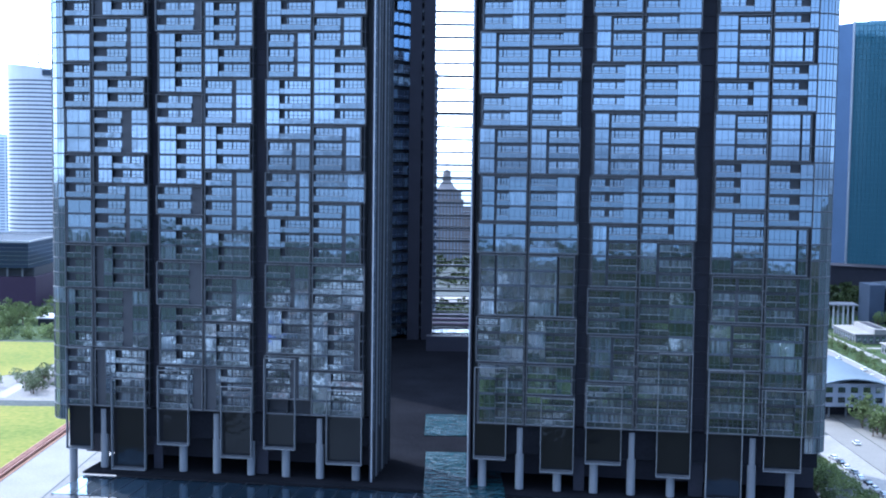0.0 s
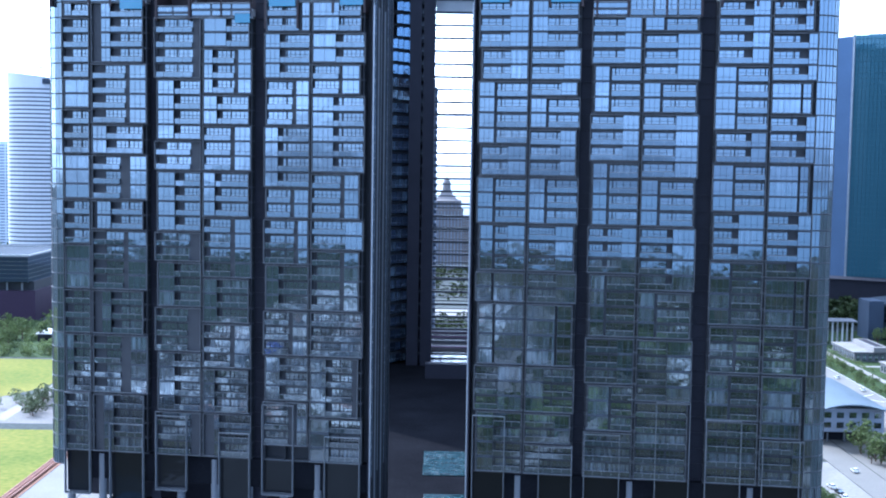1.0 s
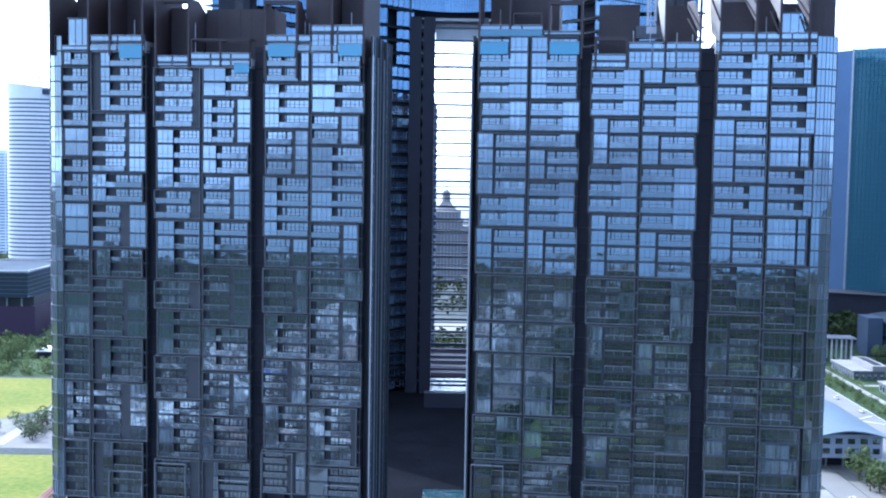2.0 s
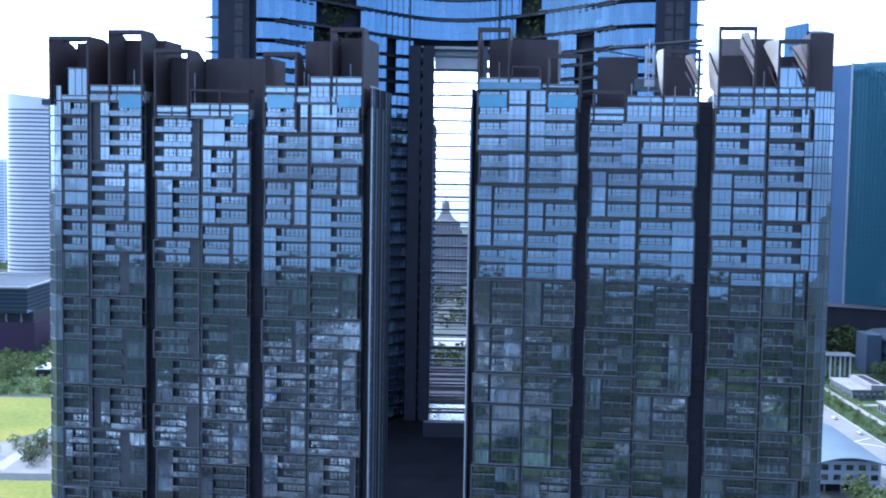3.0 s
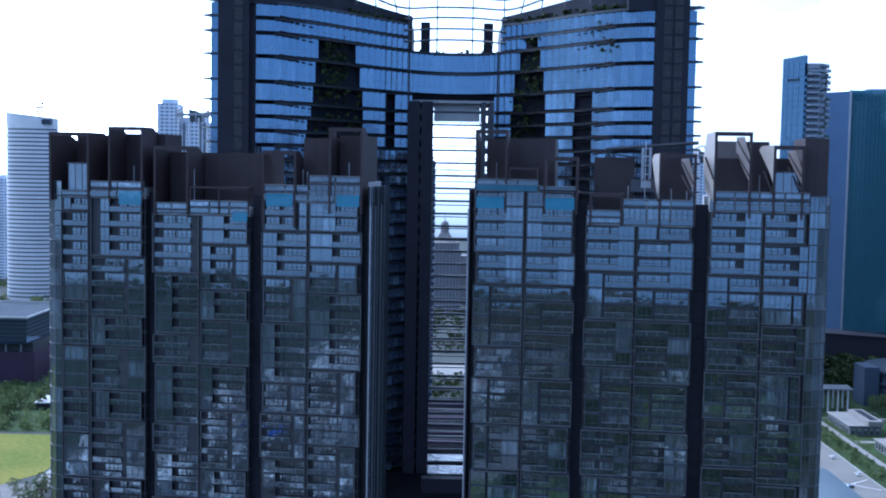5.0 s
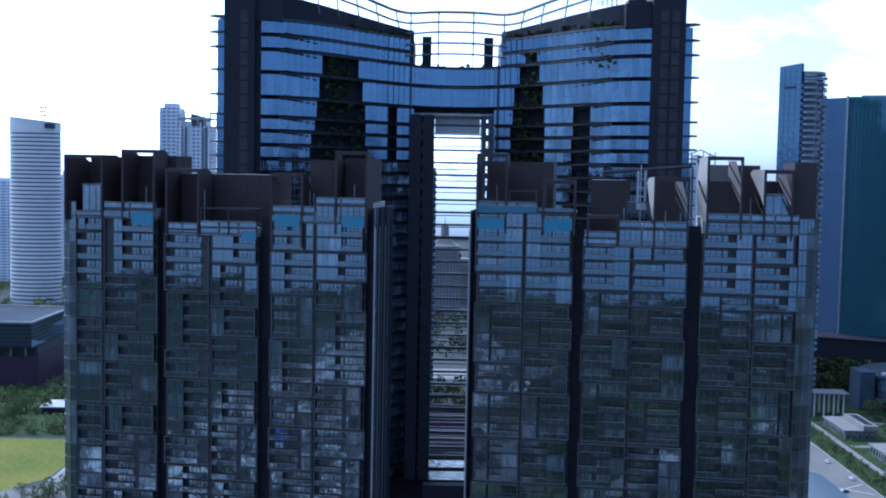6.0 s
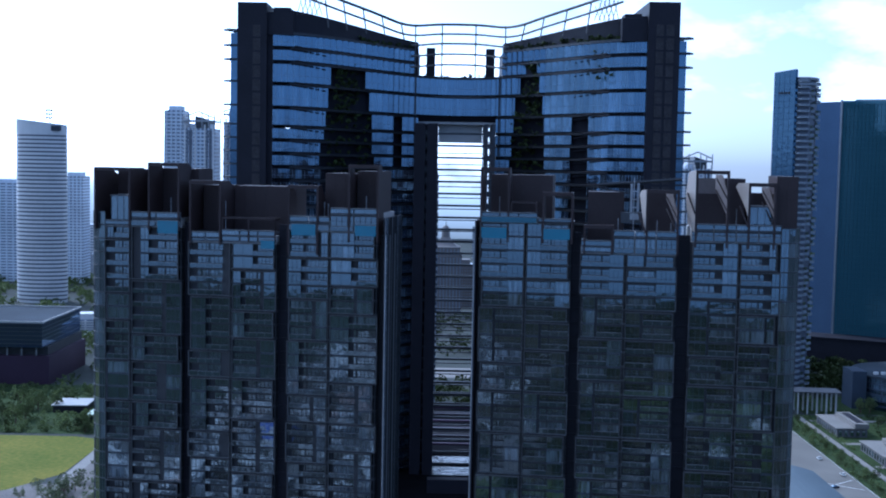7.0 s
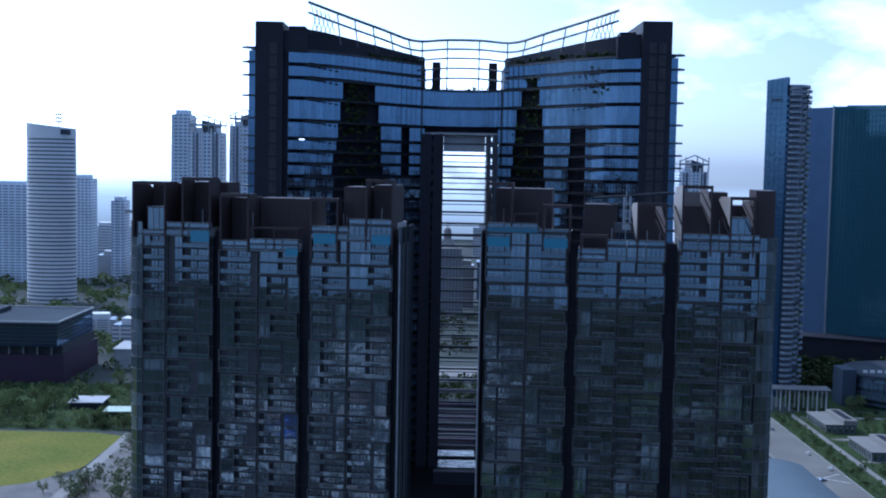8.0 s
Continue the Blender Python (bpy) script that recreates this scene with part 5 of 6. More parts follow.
thicket("verge_shrubs", "low dark shrubs on the verge", 213, 225, 530, 730, 160, 3, 1.8, 10, 10)
thicket("yard_shrubs", "low shrubs between small yard trees", -181, -133, 496, 634, 70, 3, 2.2, 16, 11, PALELEAF)
thicket("distant_trees", "far green trees between the buildings", -262, -140, 700, 1100, 150, 10, 7, 14, 8)


def shed(x, y, w, d, h, turn, wall, roof):
    t = thing("shed", "low white storage shed with a shallow metal roof", "shed", pose(x, y, 0, 0, 0, turn), "site sheds")
    bm = bmesh.new()
    box(bm, -w / 2, w / 2, -d / 2, d / 2, 0, h)
    part("wall", bm, wall, t)
    bm = bmesh.new()
    v = [bm.verts.new(p) for p in ((-w / 2 - .5, -d / 2 - .5, h), (w / 2 + .5, -d / 2 - .5, h), (w / 2 + .5, d / 2 + .5, h), (-w / 2 - .5, d / 2 + .5, h), (-w / 2 - .5, 0, h + d * 0.12), (w / 2 + .5, 0, h + d * 0.12))]
    for q in ((0, 1, 5, 4), (2, 3, 4, 5), (0, 4, 3), (1, 2, 5), (3, 2, 1, 0)):
        bm.faces.new([v[i] for i in q])
    part("roof", bm, roof, t)


srng = random.Random(3)
for i in range(300):
    y = srng.uniform(-480, 35)
    x = srng.uniform(-280, -112 if y > -300 else -140)
    if -222 < x < -184 and -124 < y < -92:
        continue
    shed(x, y, srng.uniform(4, 14), srng.uniform(3, 6.5), srng.uniform(3, 7), srng.choice((0, 0, 90, 12)), srng.choice((WHITE, CONCRETE, STONE)), srng.choice((ROOFWHITE, ROOFWHITE, ROOFWHITE, WHITE, PAVING, BRICKROOF, STONE, STONE)))
shed(-203, -108, 15, 9, 6, 0, WHITE, TARP)
for x, y, w in ((-142, -333, 14), (-112, -340, 9), (-118, -246, 13), (-98, -176, 10), (-76, -202, 8), (-12, -376, 10), (-58, -306, 6), (10, -155, 8), (60, -222, 9), (40, -166, 6)):
    shed(x, y, w, 4.5, 4, -6, WHITE, ROOFWHITE)
for x in (-282, -236, -172, -118):
    strip("road", x, x + 6, -480, 60, 0.09, PAVING, "pale haul road between the sheds", "road")
for y in (-420, -300, -190, -62):
    strip("road", -284, -100, y, y + 5, 0.1, COURT, "pale cross road between the sheds", "road")
# darker leaf colour painted for the shade behind the podium
thicket("distant_trees", "trees behind the podium, leaf colour darkened for shade", -45, 60, 700, 835, 160, 8, 6, 16, 26, WOODLEAF)
thicket("distant_trees", "dark green trees behind the office tower", -60, 90, 945, 1200, 170, 9, 6, 16, 14, WOODLEAF)
thicket("bank_shrubs", "dense low shrubs between the lawn and the mall", -470, -150, 662, 786, 620, 4.5, 3.4, 14, 17)
thicket("lane_hedge", "dense dark green hedge beside the pavement", 121, 131, 290, 425, 150, 3.2, 2.2, 22, 19)
thicket("court_shrubs", "low green shrubs in the paved court", 231, 330, 560, 600, 45, 3, 2.0, 16, 23)
thicket("court_shrubs", "low green shrubs beside the low houses", 258, 300, 640, 735, 60, 3.4, 2.2, 16, 24)
thicket("court_shrubs", "low green shrubs along the court edge", 231, 235, 640, 730, 40, 2.4, 1.5, 14, 25)


# ---- low buildings beside the towers ----
def white_hall():
    t = thing("white_hall", "white hall with a pale blue curved metal roof", "hall", pose(162, 506, 0, 0, 0, 0))
    bm = bmesh.new()
    box(bm, -15, 15, -34, 30, 4.5, 14)
    part("wall", bm, HALLWALL, t)
    bm = bmesh.new()
    pts = [(-16 + 32 * i / 10, 14 + 3.2 * math.sin(math.pi * i / 10)) for i in range(11)]
    for (xa, za), (xb, zb) in zip(pts, pts[1:]):
        v = [bm.verts.new(p) for p in ((xa, -42, za), (xb, -42, zb), (xb, 32, zb), (xa, 32, za), (xa, -42, za - .5), (xb, -42, zb - .5), (xb, 32, zb - .5), (xa, 32, za - .5))]
        for q in ((0, 1, 2, 3), (7, 6, 5, 4), (0, 4, 5, 1), (2, 6, 7, 3)):
            bm.faces.new([v[i] for i in q])
    bmesh.ops.remove_doubles(bm, verts=bm.verts[:], dist=0.01)
    part("roof", bm, BLUEROOF, t, "pale blue curved metal roof")
    bm = bmesh.new()
    box(bm, -1.4, 1.4, -0.1, 0.1, 0, 2.2)
    me = mesh("window", bm, GLASS)
    for i in range(6):
        for z in (6.2, 10.2):
            piece("window", me, t, Matrix.Translation((-12.5 + i * 5, -34.1, z)))
    bm = bmesh.new()
    cyl(bm, 0, 0, 0, 4.5, 0.4)
    me = mesh("post", bm, COLUMN)
    for i in range(5):
        for y in (-32, 28):
            piece("post", me, t, Matrix.Translation((-13.5 + i * 6.75, y, 0)))
    bm = bmesh.new()
    box(bm, -12, 12, -28, 26, 0, 4.5)
    part("undercroft", bm, SLOT, t)


white_hall()


def service_block():
    """Made-up dark block in place of shaded ground behind the podium, with rows of roof units."""
    t = thing("service_block", "made-up low dark block in place of shaded ground, with rows of roof units", "building", pose(4, 605, 0))
    bm = bmesh.new()
    box(bm, -44, 44, -85, 85, 0, 12)
    part("wall", bm, SLOT, t)
    bm = bmesh.new()
    box(bm, -44.4, 44.4, -85.4, 85.4, 12, 12.5)
    part("roof", bm, DECKING, t, "dark flat roof")
    # rows added for thin light lines on the dark roof
    bm = bmesh.new()
    box(bm, -16, 16, -0.9, 0.9, 12.5, 13.4)
    me = mesh("roof_unit", bm, REDBROWN)
    bm = bmesh.new()
    box(bm, -18, 18, -0.25, 0.25, 12.5, 13.1)
    pipes = mesh("roof_pipe", bm, STONE)
    for k in range(9):
        piece("roof_unit", me, t, Matrix.Translation((0, -76 + 18.5 * k, 0)), "made-up maroon roof unit")
        piece("roof_pipe", pipes, t, Matrix.Translation(((k % 3) * 5 - 5, -70 + 18.5 * k, 0)), "made-up grey roof pipe")


service_block()


def low_house(x, y, turn=0):
    t = thing("low_house", "low flat-roofed pavilion with dark walls and a beige upper box", "pavilion", pose(x, y, 0, 0, 0, turn), "court pavilions")
    bm = bmesh.new()
    box(bm, -9, 9, -19, 19, 0.1, 5.2)
    part("wall", bm, STONE, t)
    bm = bmesh.new()
    box(bm, -9.8, 9.8, -19.8, 19.8, 5.2, 5.7)
    part("roof", bm, PAVING, t, "flat beige roof")
    bm = bmesh.new()
    box(bm, 1, 9.4, -21, 14, 5.7, 8.6)
    up = part("upper_box", bm, PAVING, t, "beige upper box")
    bm = bmesh.new()
    box(bm, 3.2, 7.4, -17, 10, 8.6, 8.9)
    part("skylight", bm, SLOT, up)
    bm = bmesh.new()
    box(bm, -0.9, 0.9, -0.08, 0.08, 0, 3.0)
    me = mesh("window", bm, GLASS)
    for i in range(5):
        piece("window", me, t, Matrix.Translation((-7.0 + i * 3.5, -19.1, 1.0)))
    for i in range(9):
        piece("window", me, t, pose(-9.1, -16 + i * 4, 1.0, 0, 0, 90))


low_house(243, 692)
low_house(246, 622)


def portal():
    t = thing("colonnade", "tall open colonnade with a thin flat roof", "colonnade", pose(237, 745, 0, 0, 0, -4))
    bm = bmesh.new()
    box(bm, -21, 21, -8, 8, 14.2, 14.9)
    part("roof", bm, STONE, t, "thin grey roof slab")
    bm = bmesh.new()
    cyl(bm, 0, 0, 0, 14.2, 0.6, n=10)
    me = mesh("column", bm, CONCRETE)
    for i in range(7):
        for y in (-6, 6):
            piece("column", me, t, Matrix.Translation((-18 + 6 * i, y, 0)))


portal()


def round_building():
    t = thing("round_building", "round glazed building with a grey roof rim", "building", pose(318, 775, 0))
    for k in range(6):
        bm = bmesh.new()
        cyl(bm, 0, 0, 3.6 * k, 3.6 * k + 2.5, 37.0, n=48)
        part("window_band", bm, OFFICE, t)
        bm = bmesh.new()
        cyl(bm, 0, 0, 3.6 * k + 2.5, 3.6 * k + 3.6, 37.5, n=48)
        part("spandrel", bm, GREYBLUE, t)
    bm = bmesh.new()
    cyl(bm, 0, 0, 21.6, 23.0, 39.5, n=48)
    part("roof", bm, MALLROOF, t, "grey projecting roof rim")
    bm = bmesh.new()
    box(bm, -1.4, 1.4, -1, 1, 0, 1.6)
    me = mesh("roof_unit", bm, WHITE)
    for k in range(12):
        piece("roof_unit", me, t, Matrix.Translation((-30 + 5 * k, -14, 23.0)))
    bm = bmesh.new()
    box(bm, -46, -36.5, -16, 4, 0, 25)
    part("stair_block", bm, GREYBLUE, t, "grey-blue stair block")


round_building()


def dark_mall():
    """The dark podium building past the lawn: maroon base, recessed colonnade, glass and an inclined roof."""
    t = thing("dark_mall", "large dark mall with a maroon base and a grey roof", "building", pose(-270, 790, 0))
    w = -330
    bm = bmesh.new()
    box(bm, w, 0, 0, 84, 0, 20)
    part("base_wall", bm, REDBROWN, t, "maroon base wall")
    bm = bmesh.new()
    box(bm, w, -2, 4, 82, 20, 26)
    part("recess", bm, DARK, t)
    bm = bmesh.new()
    box(bm, w, -4, -2, 84, 26, 42)
    up = part("upper_wall", bm, MALLGLASS, t, "dark blue glass wall")
    bm = bmesh.new()
    box(bm, w, -3.8, -2.25, 84.2, -0.16, 0.16)
    me = mesh("glazing_bar", bm, DARKPANEL)
    for z in (28.6, 31.4, 34.2, 37.0, 39.6):
        piece("glazing_bar", me, up, Matrix.Translation((0, 0, z)))
    bm = bmesh.new()
    box(bm, 0, 22, 14, 60, 46, 48.2)
    me = mesh("roof_unit", bm, DARKPANEL)
    for i in range(5):
        piece("roof_unit", me, t, Matrix.Translation((w + 40 + 46 * i, 0, 0)), "dark roof plant unit")
    bm = bmesh.new()
    box(bm, w, -3, -3, 85, 42, 43)
    part("roof", bm, MALLROOF, t, "blue-grey roof membrane")
    bm = bmesh.new()
    box(bm, w, -3, -3, -2.2, 43, 44.2)
    box(bm, -3.8, -3, -2.2, 85, 43, 44.2)
    box(bm, w, -3.8, 84.2, 85, 43, 44.2)
    part("parapet", bm, CONCRETE, t, "pale parapet round the roof")
    bm = bmesh.new()
    box(bm, w + 20, -62, 10, 70, 43, 46)
    part("roof_plant", bm, MALLROOF, t)
    bm = bmesh.new()
    box(bm, -0.5, 0.5, 0, 1, 20, 26)
    me = mesh("column", bm, COLUMN)
    for i in range(22):
        piece("column", me, t, Matrix.Translation((-9 - 10 * i, 0.6, 0)))


dark_mall()


def field_pavilion(x, y, w, d, h, roof, label, wall=SLOT):
    t = thing("pavilion", label, "pavilion", pose(x, y, 0, 0, 0, 3))
    bm = bmesh.new()
    box(bm, -w / 2 + 1, w / 2 - 1, -d / 2 + 1, d / 2 - 1, 0, h)
    part("wall", bm, wall, t)
    bm = bmesh.new()
    box(bm, -w / 2, w / 2, -d / 2, d / 2, h, h + 0.6)
    part("roof", bm, roof, t)


field_pavilion(-229, 712, 22, 22, 4.4, CONCRETE, "low dark pavilion with a flat grey roof")
field_pavilion(-198, 686, 26, 16, 4.0, GREENROOF, "low shelter with a pale green roof")
field_pavilion(-236, 870, 34, 40, 15.0, CONCRETE, "low pale block with a grey roof", CONCRETE)


def car(x, y, turn, paint, label):
    t = thing("car", label, "car", pose(x, y, 0.08, 0, 0, turn), "cars on the road")
    bm = bmesh.new()
    box(bm, -2.2, 2.2, -0.9, 0.9, 0.35, 0.95)
    bmesh.ops.bevel(bm, geom=bm.edges[:], offset=0.12, segments=2, affect="EDGES")
    part("body", bm, paint, t)
    bm = bmesh.new()
    v = [bm.verts.new(p) for p in ((-1.5, -.8, .95), (1.2, -.8, .95), (1.2, .8, .95), (-1.5, .8, .95), (-1.0, -.68, 1.5), (.6, -.68, 1.5), (.6, .68, 1.5), (-1.0, .68, 1.5))]
    for q in ((4, 5, 6, 7), (0, 1, 5, 4), (1, 2, 6, 5), (2, 3, 7, 6), (3, 0, 4, 7)):
        bm.faces.new([v[i] for i in q]).material_index = 0 if q[0] == 4 else 1
    part("cabin", bm, [paint, GLASS], t)
    bm = bmesh.new()
    bar(bm, (0, -0.11, 0), (0, 0.11, 0), 0.34, 12)
    me = mesh("wheel", bm, SLOT)
    for wx in (-1.35, 1.35):
        for wy in (-0.82, 0.82):
            piece("wheel", me, t, Matrix.Translation((wx, wy, 0.34)))


for x, y, a, p, lab in ((206.5, 618, 90, WHITE, "white car on the asphalt road"), (208, 584, 90, WHITE, "white car near the junction"), (189, 640, -90, SLOT, "dark car on the asphalt road"), (196, 560, 20, SLOT, "dark car crossing the junction"), (150, 426, 90, WHITE, "white car on the lane"), (203, 680, 90, STEEL, "grey car on the asphalt road"), (153, 398, -90, SLOT, "dark car on the lane")):
    car(x, y, a, p, lab)


for i in range(9):
    car(134.6 + 0.4 * (i % 2), 352 + 6.5 * i, 90 + 4 * (i % 3), (WHITE, STEEL, WHITE, SLOT)[i % 4], "parked car on the pale pavement")


# ---- distant towers ----
def spandrels(t, w, d, h, floors, wall, band, z0=0.0):
    step = (h - z0) / floors
    bm = bmesh.new()
    box(bm, -w / 2 - 0.4, w / 2 + 0.4, -d / 2 - 0.4, d / 2 + 0.4, 0, step * band)
    me = mesh("spandrel", bm, wall)
    for k in range(floors):
        piece("spandrel", me, t, Matrix.Translation((0, 0, z0 + k * step)))


def slab_tower(name, label, x, y, w, d, h, floors, wall, glass, turn=0.0, band=0.45, group="", piers=0):
    """A tower of window bands, spandrels and upright piers."""
    t = thing(name, label, "tower", pose(x, y, 0, 0, 0, turn), group)
    bm = bmesh.new()
    box(bm, -w / 2, w / 2, -d / 2, d / 2, 0, h)
    part("tower_body", bm, glass, t)
    spandrels(t, w, d, h, floors, wall, band)
    bm = bmesh.new()
    box(bm, -0.7, 0.7, -0.9, 0.0, 0, h)
    me = mesh("pier", bm, wall)
    for i in range(piers):
        piece("pier", me, t, Matrix.Translation((-w / 2 + w * (i + 0.5) / piers, -d / 2, 0)))
    bm = bmesh.new()
    box(bm, -w / 3, w / 3, -d / 3, d / 3, h, h + 5)
    part("plant_room", bm, wall, t)
    return t


def banded_tower():
    """Rounded pale tower with dark ribbon windows."""
    t = thing("banded_tower", "tall pale office tower with dark ribbon windows and a roof mast", "tower", pose(-431, 1260, 0))
    h, n = 193.0, 42
    ring = [(26.5 * math.cos(6.2832 * i / 28), 16 * math.sin(6.2832 * i / 28)) for i in range(28)]
    bm = bmesh.new()
    prism(bm, ring, 0, h - 14)
    part("tower_body", bm, RIBBON, t)
    big = [(x * 1.015, y * 1.03) for x, y in ring]
    bm = bmesh.new()
    prism(bm, big, 0, (h - 14) / n * 0.6)
    me = mesh("spandrel", bm, PALE)
    for k in range(n):
        piece("spandrel", me, t, Matrix.Translation((0, 0, (h - 14) * k / n)))
    bm = bmesh.new()
    prism(bm, big, h - 14, h)
    for v in bm.verts:
        if v.co.z > h - 1:
            v.co.z += -0.11 * v.co.x
    part("crown", bm, PALE, t, "plain slanted crown")
    bm = bmesh.new()
    box(bm, 14.5, 23.5, -14.5, -7, h - 9.5, h - 4)
    part("crown_sign", bm, GREYBLUE, t, "dark blue panel on the crown")
    bm = bmesh.new()
    bar(bm, (8, 0, h - 2), (8, 0, h + 14), 0.5)
    for z in (h + 4, h + 8, h + 12):
        bar(bm, (5.6, 0, z), (10.4, 0, z), 0.3)
    mast = part("mast", bm, DARKSTEEL, t)
    bm = bmesh.new()
    bar(bm, (-1.3, 0, 0), (1.3, 0, 0.8), 1.1)
    me = mesh("dish", bm, DARKSTEEL)
    for z in (h + 4, h + 8, h + 12):
        for x in (5.6, 10.4):
            piece("dish", me, mast, Matrix.Translation((x, 0, z)))


banded_tower()
# far towers: their haze is painted in through the lightened materials
slab_tower("apartment_tower", "grey apartment tower in the haze", -550, 1480, 56, 40, 122, 34, HAZEGREY, HAZEGLASS, 0, 0.5, piers=7)
slab_tower("apartment_tower", "grey apartment tower beside the banded one", -458, 1470, 24, 30, 132, 36, HAZEGREY, HAZEGLASS, 0, 0.5, piers=5)
slab_tower("apartment_tower", "slim grey tower of a linked pair", -420, 1500, 16, 30, 104, 28, HAZEGREY, HAZEGLASS, 0, 0.5, piers=2)
slab_tower("apartment_tower", "slim grey tower of a linked pair", -385, 1500, 20, 30, 102, 28, HAZEGREY, HAZEGLASS, 0, 0.5, piers=3)
bm = bmesh.new()
box(bm, -412, -395, 1495, 1505, 88, 92)
solid("sky_bridge", bm, STEEL, "thin grey sky bridge between two slim towers", "bridge")


def crowned_tower(name, label, x, y, w, d, h, side):
    """A residential tower under an open roof frame."""
    t = slab_tower(name, label, x, y, w, d, h - 16, 46, HAZEGREY, HAZEGLASS, 0, 0.45, "", 8)
    bm = bmesh.new()
    for i in range(6):
        px = -w / 2 + w * i / 5
        box(bm, px - 0.5, px + 0.5, -d / 2, -d / 2 + 1, h - 16, h - 3 + 3 * (i % 2))
        box(bm, px - 0.5, px + 0.5, d / 2 - 1, d / 2, h - 16, h - 3)
        box(bm, px - 0.45, px + 0.45, -d / 2, d / 2, h - 8.5, h - 7.5)
    for p, q in (((-w / 2, -d / 2, h - 5), (0, -d / 2, h + 2)), ((0, -d / 2, h + 2), (w / 2, -d / 2, h - 5))):
        bar(bm, p, q, 0.7, 5)
    for y in (-d / 2, d / 2):
        box(bm, -w / 2, w / 2, y - 0.5, y + 0.5, h - 9, h - 7)
    part("roof_frame", bm, STEEL, t, "open steel roof frame")
    bm = bmesh.new()
    prism(bm, [(-w * 0.1, -d / 2 + 1.2), (w * 0.32, -d / 2 + 1.2), (w * 0.32, d / 2 - 1.2), (-w * 0.1, d / 2 - 1.2)], h - 16, h - 4)
    for v in bm.verts:
        if v.co.z > h - 5:
            v.co.z -= side * 0.3 * v.co.x
    part("roof_house", bm, DARKPANEL, t, "dark sloping roof house")
    bm = bmesh.new()
    box(bm, -0.7, 0.7, -2.2, 0.0, h * 0.4, h - 12)
    me = mesh("pale_fin", bm, PALE)
    for f in (-0.42, -0.1, 0.2, 0.47):
        piece("pale_fin", me, t, Matrix.Translation((f * w, -d / 2, 0)))
    bm = bmesh.new()
    box(bm, -w * 0.09, w * 0.09, -0.9, 0.0, 20, h - 18)
    me = mesh("window_strip", bm, RIBBON)
    for f in (-0.27, 0.34):
        piece("window_strip", me, t, Matrix.Translation((f * w, -d / 2, 0)), "dark glazed strip")
    return t


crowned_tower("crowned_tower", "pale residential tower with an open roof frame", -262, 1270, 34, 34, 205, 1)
slab_tower("apartment_tower", "tall grey tower with ribbed fronts", -290, 1275, 20, 30, 208, 54, HAZEGREY, HAZEGLASS, 0, 0.5, piers=4)
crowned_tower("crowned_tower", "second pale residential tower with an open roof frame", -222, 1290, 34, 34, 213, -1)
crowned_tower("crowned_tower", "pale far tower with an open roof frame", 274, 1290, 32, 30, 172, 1)


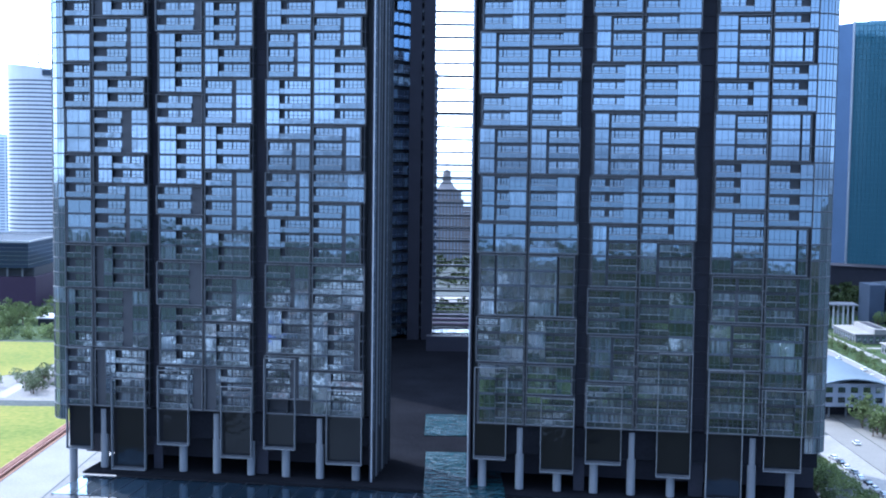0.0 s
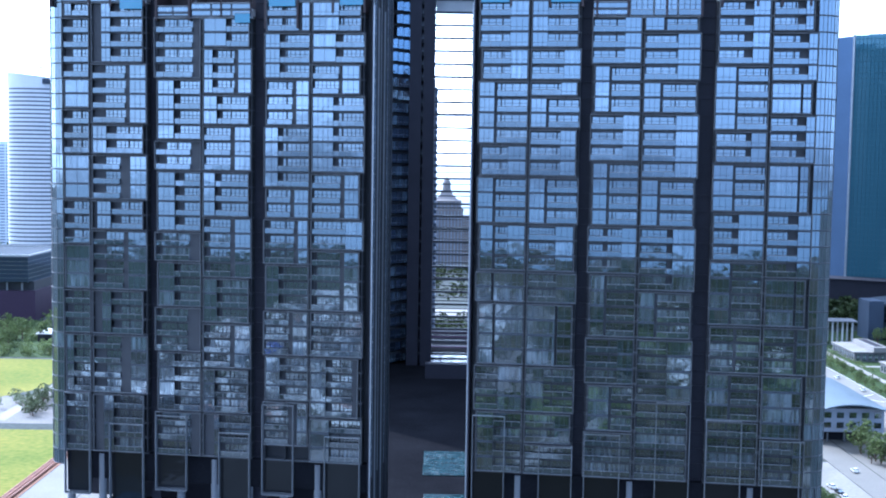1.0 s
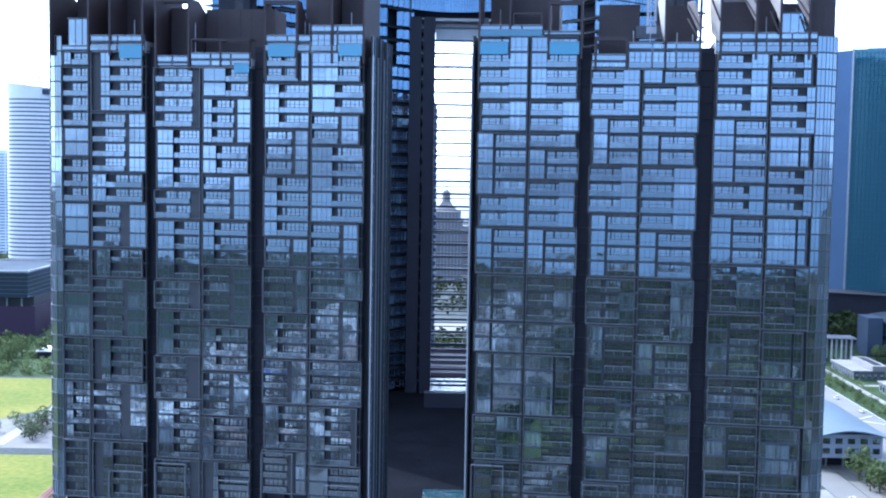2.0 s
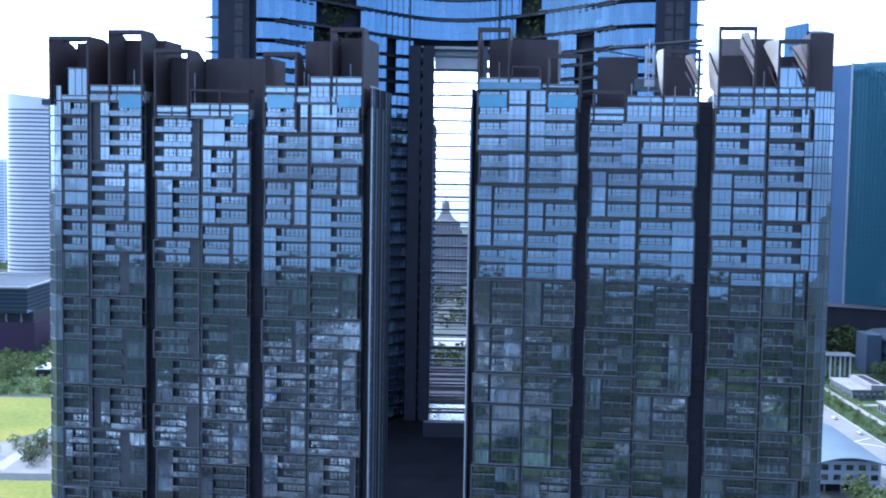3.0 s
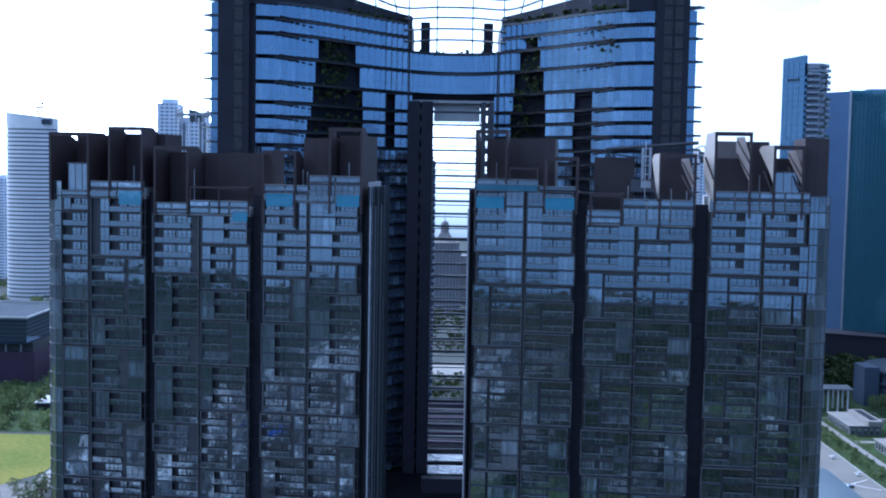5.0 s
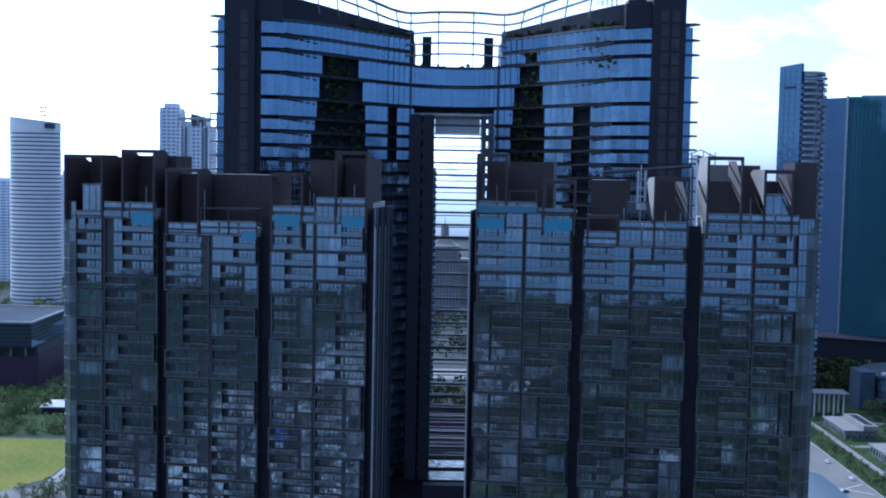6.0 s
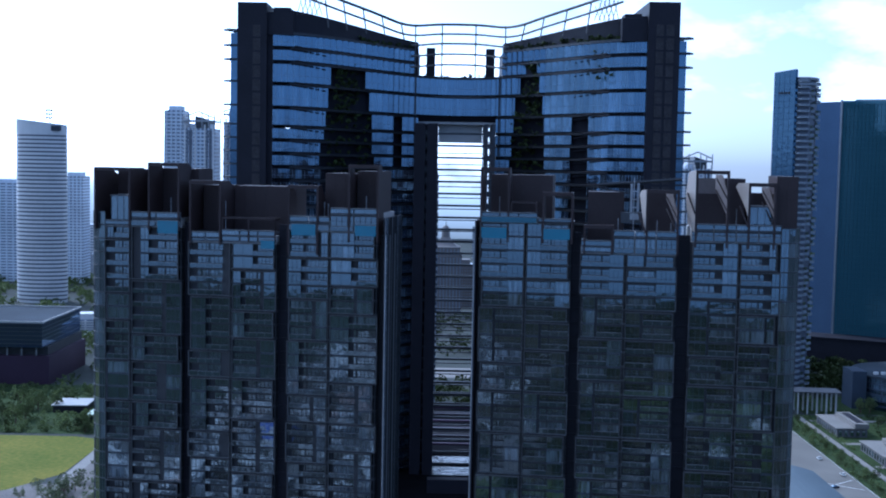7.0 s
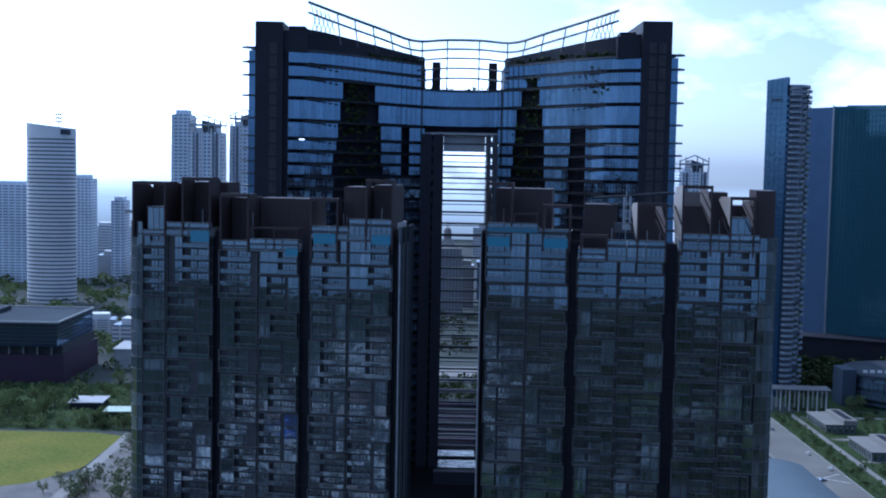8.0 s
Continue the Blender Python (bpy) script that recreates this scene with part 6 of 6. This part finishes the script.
def balcony_tower():
    t = thing("blue_tower", "slim blue glass tower with rows of rounded and planted balconies", "tower", pose(0, 0, 0))
    bm = bmesh.new()
    ring = [(224.6, 803), (235.4, 790), (237.6, 792), (244, 832), (238, 838)]
    prism(bm, ring, 0, 220)
    # the roof edge falls away from the nearest corner
    for v in bm.verts:
        if v.co.z > 200:
            v.co.z = 225.2 - 0.13 * (v.co.y - 790)
    slab = part("glass_slab", bm, DEEPGLASS, t, "smooth blue glass slab")
    face = pose(230, 796.5, 0, 0, 0, math.degrees(math.atan2(-13, 10.8)))
    bm = bmesh.new()
    for k in range(54):
        box(bm, -8.2, 8.2, -0.12, 0.05, 4.0 * k + 3.6, 4.0 * k + 3.8)
    for x in (-4.2, 0.0, 4.2):
        box(bm, x - 0.05, x + 0.05, -0.1, 0.05, 2, 222)
    part("joint", bm, BLUEPANEL, slab, m=face)
    bm = bmesh.new()
    for x, w in ((-4.4, 0.9), (-2.8, 1.5), (-0.6, 1.2), (1.4, 1.0), (3.2, 1.4)):
        box(bm, x, x + w, -0.35, -0.12, 208.6, 210.2)
    part("sign", bm, SLOT, slab, "dark sign bars", face)
    bm = bmesh.new()
    prism(bm, [(237.8, 795), (246.4, 794), (253.6, 800), (255, 830), (243, 832)], 0, 214)
    part("tower_body", bm, RIBBON, t, "dark recessed front behind the balconies")
    bm = bmesh.new()
    prism(bm, [(237.0, 794.5), (237.6, 790.6), (239.4, 788.8), (243.6, 788.6), (246.2, 790.4), (247.4, 794.4), (247.2, 799), (238, 799)], 0, 1.5)
    me = mesh("balcony", bm, BALCONY)
    bm = bmesh.new()
    prism(bm, [(-1.9, -2.2), (1.6, -2.4), (2.1, 2.4), (-1.9, 2.4)], 0, 1.9)
    pod_me = mesh("planter_balcony", bm, BALCONY)
    rng = random.Random(4)
    tufts = []
    for v in range(3):
        spots = []
        for _ in range(10):
            clump(spots, Vector((rng.uniform(-1.6, 1.8), rng.uniform(-2.4, 1.5), rng.uniform(1.8, 3.2))), rng.uniform(0.5, 1.0))
        tufts.append(leaf_mesh("planting", spots, LEAF))
    for k in range(53):
        z = 6 + 4.05 * k
        piece("balcony", me, t, Matrix.Translation((0, 0, z)))
        for q in ((0, 1) if k % 3 else (k % 2,)):
            x = 248.9 if q == 0 else 253.4
            p = piece("planter_balcony", pod_me, t, pose(x, 797.5 + 3.0 * q, z - 1.8 * q, 0, 0, 20))
            tagged(piece("planting", tufts[(k + q) % 3], p), "green balcony plants", kind="stuff")
    for z, g in ((214.5, 0.6), (218.2, 0.0)):
        bm = bmesh.new()
        prism(bm, [(236.8, 795), (238.2, 789 + g), (244.6, 788.6 + g), (249.2, 791), (253.8, 797), (254, 812), (238, 812)], z, z + 1.7)
        part("roof_terrace", bm, BALCONY, t, "pale rounded roof terrace")
    bm = bmesh.new()
    prism(bm, [(239.5, 796), (246, 796), (251.5, 801), (252, 812), (239.5, 812)], 214, 218.2)
    part("penthouse", bm, BLUEGLASS, t)


balcony_tower()


def teal_slab():
    t = thing("teal_tower", "wide teal glass office slab with fine mullions", "tower", pose(322, 956, 0, 0, 0, -26))
    bm = bmesh.new()
    prism(bm, [(0, 0), (170, 0), (170, 60), (24, 60)], 0, 214)
    body = part("tower_body", bm, TEALGLASS, t)
    bm = bmesh.new()
    prism(bm, [(-26, 20), (-0.6, 0.6), (22, 58), (-8, 66)], 0, 213.4)
    part("side_wing", bm, BLUEPANEL, t, "plain blue side wing")
    bm = bmesh.new()
    box(bm, -0.6, 1.0, -1.4, 0.5, 0, 214.6)
    part("corner_fin", bm, STEEL, t, "grey corner fin")
    bm = bmesh.new()
    box(bm, 1.0, 170, -0.5, 0.0, 0, 0.35)
    me = mesh("spandrel", bm, TEALDARK)
    for k in range(48):
        piece("spandrel", me, body, Matrix.Translation((0, 0, 4.4 * k + 4)))
    bm = bmesh.new()
    box(bm, -0.12, 0.12, -0.6, 0.0, 0, 213)
    me = mesh("mullion", bm, TEALDARK)
    for k in range(44):
        piece("mullion", me, body, Matrix.Translation((4 + 3.0 * k, 0, 0)))
    bm = bmesh.new()
    box(bm, 10, 160, 6, 40, 214, 215.4)
    part("roof_kerb", bm, STEEL, t)
    bm = bmesh.new()
    box(bm, -24, 170, -26, -1.5, 0, 22)
    part("podium", bm, SLOT, t)
    bm = bmesh.new()
    box(bm, -26, 170, -28, -1.5, 22, 23)
    part("podium_roof", bm, SLOT, t)


teal_slab()


def spire_tower():
    """A stone tower with ribbed walls, a swept roof and a small dome."""
    t = thing("spire_tower", "warm grey stone tower with a swept roof and small dome", "tower", pose(2.6, 1230, 0))
    for w, z0, z1 in ((34, 0, 61), (30, 61, 70)):
        bm = bmesh.new()
        box(bm, -w / 2, w / 2, -w / 2, w / 2, z0, z1)
        tier = part("tier", bm, WARMSTONE, t)
        bm = bmesh.new()
        box(bm, -0.6, 0.6, -0.5, 0.05, z0 + 1, z1 - 1.0)
        me = mesh("pier", bm, WARMSTONE)
        bm = bmesh.new()
        box(bm, -0.75, 0.75, -0.1, 0.05, z0 + 1, z1 - 1.5)
        strips = mesh("window_strip", bm, HAZEGLASS)
        n = int(w / 3.4)
        for i in range(n):
            piece("window_strip", strips, tier, Matrix.Translation((-w / 2 + w * (i + 0.5) / n, -w / 2, 0)))
            piece("pier", me, tier, Matrix.Translation((-w / 2 + w * i / n + 0.6, -w / 2, 0)))
        bm = bmesh.new()
        box(bm, -w / 2 - 0.6, w / 2 + 0.6, -w / 2 - 0.6, w / 2 + 0.6, z1 - 1.2, z1)
        part("cornice", bm, WARMSTONE, tier)
    bm = bmesh.new()
    rings = []
    for k in range(7):
        f = k / 6
        half, z = 14.2 - 9.6 * f ** 0.8, 70 + 9.5 * f ** 1.4
        rings.append([bm.verts.new((sx * half, sy * half, z)) for sx, sy in ((-1, -1), (1, -1), (1, 1), (-1, 1))])
    for a, b in zip(rings, rings[1:]):
        for i in range(4):
            bm.faces.new((a[i], a[(i + 1) % 4], b[(i + 1) % 4], b[i]))
    bm.faces.new(rings[-1])
    part("roof", bm, WARMSTONE, t, "swept stone roof")
    bm = bmesh.new()
    cyl(bm, 0, 0, 79.4, 87, 4.4, 4.2, 12)
    for k in range(4):
        r0, r1 = 4.3 * math.cos(math.pi / 8 * k), 4.3 * math.cos(math.pi / 8 * (k + 1)) + 0.05
        cyl(bm, 0, 0, 87 + 5 * math.sin(math.pi / 8 * k), 87 + 5 * math.sin(math.pi / 8 * (k + 1)), r0, r1, 12)
    part("dome", bm, WARMSTONE, t)
    bm = bmesh.new()
    cyl(bm, 0, 0, 92, 100, 0.6, 0.12, 6)
    part("spire", bm, STEEL, t)


spire_tower()
# hidden behind the office tower, added only to cast shade on the court
slab_tower("shade_tower", "tall grey glass tower added out of view to shade the court", 118, 965, 96, 180, 205, 50, STEEL, HAZEGLASS, 0, 0.4, "", 9)
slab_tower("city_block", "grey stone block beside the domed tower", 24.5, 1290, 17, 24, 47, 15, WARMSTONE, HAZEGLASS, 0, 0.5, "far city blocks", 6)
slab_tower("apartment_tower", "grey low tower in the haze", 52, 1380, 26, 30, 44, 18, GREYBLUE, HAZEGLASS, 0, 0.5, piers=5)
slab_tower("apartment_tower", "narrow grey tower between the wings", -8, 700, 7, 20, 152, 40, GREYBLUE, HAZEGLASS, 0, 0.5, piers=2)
crng = random.Random(12)
for i in range(26):
    x = crng.choice((crng.uniform(-700, -330), crng.uniform(70, 250), crng.uniform(300, 700)))
    slab_tower("city_block", "low grey city block in the distance", x, crng.uniform(1560, 2300), crng.uniform(24, 60), crng.uniform(24, 50), crng.uniform(18, 70), 12, crng.choice((HAZEGREY, PALE, CONCRETE)), HAZEGLASS, crng.uniform(-20, 20), 0.5, "far city blocks")

for i in range(16):
    slab_tower("city_block", "low grey city block among trees", crng.uniform(-345, -185), crng.uniform(940, 1540), crng.uniform(18, 40), crng.uniform(18, 36), crng.uniform(8, 34), 6, crng.choice((HAZEGREY, PALE, CONCRETE, STONE)), HAZEGLASS, crng.uniform(-20, 20), 0.5, "far city blocks", 3)
thicket("distant_trees", "far green trees between low blocks", -700, -150, 880, 1540, 700, 10, 9, 16, 15)
# darker leaf colour in place of the towers' shade
thicket("distant_trees", "trees below the teal tower, leaf colour darkened for shade", 205, 430, 800, 915, 90, 15, 8, 40, 16, WOODLEAF)
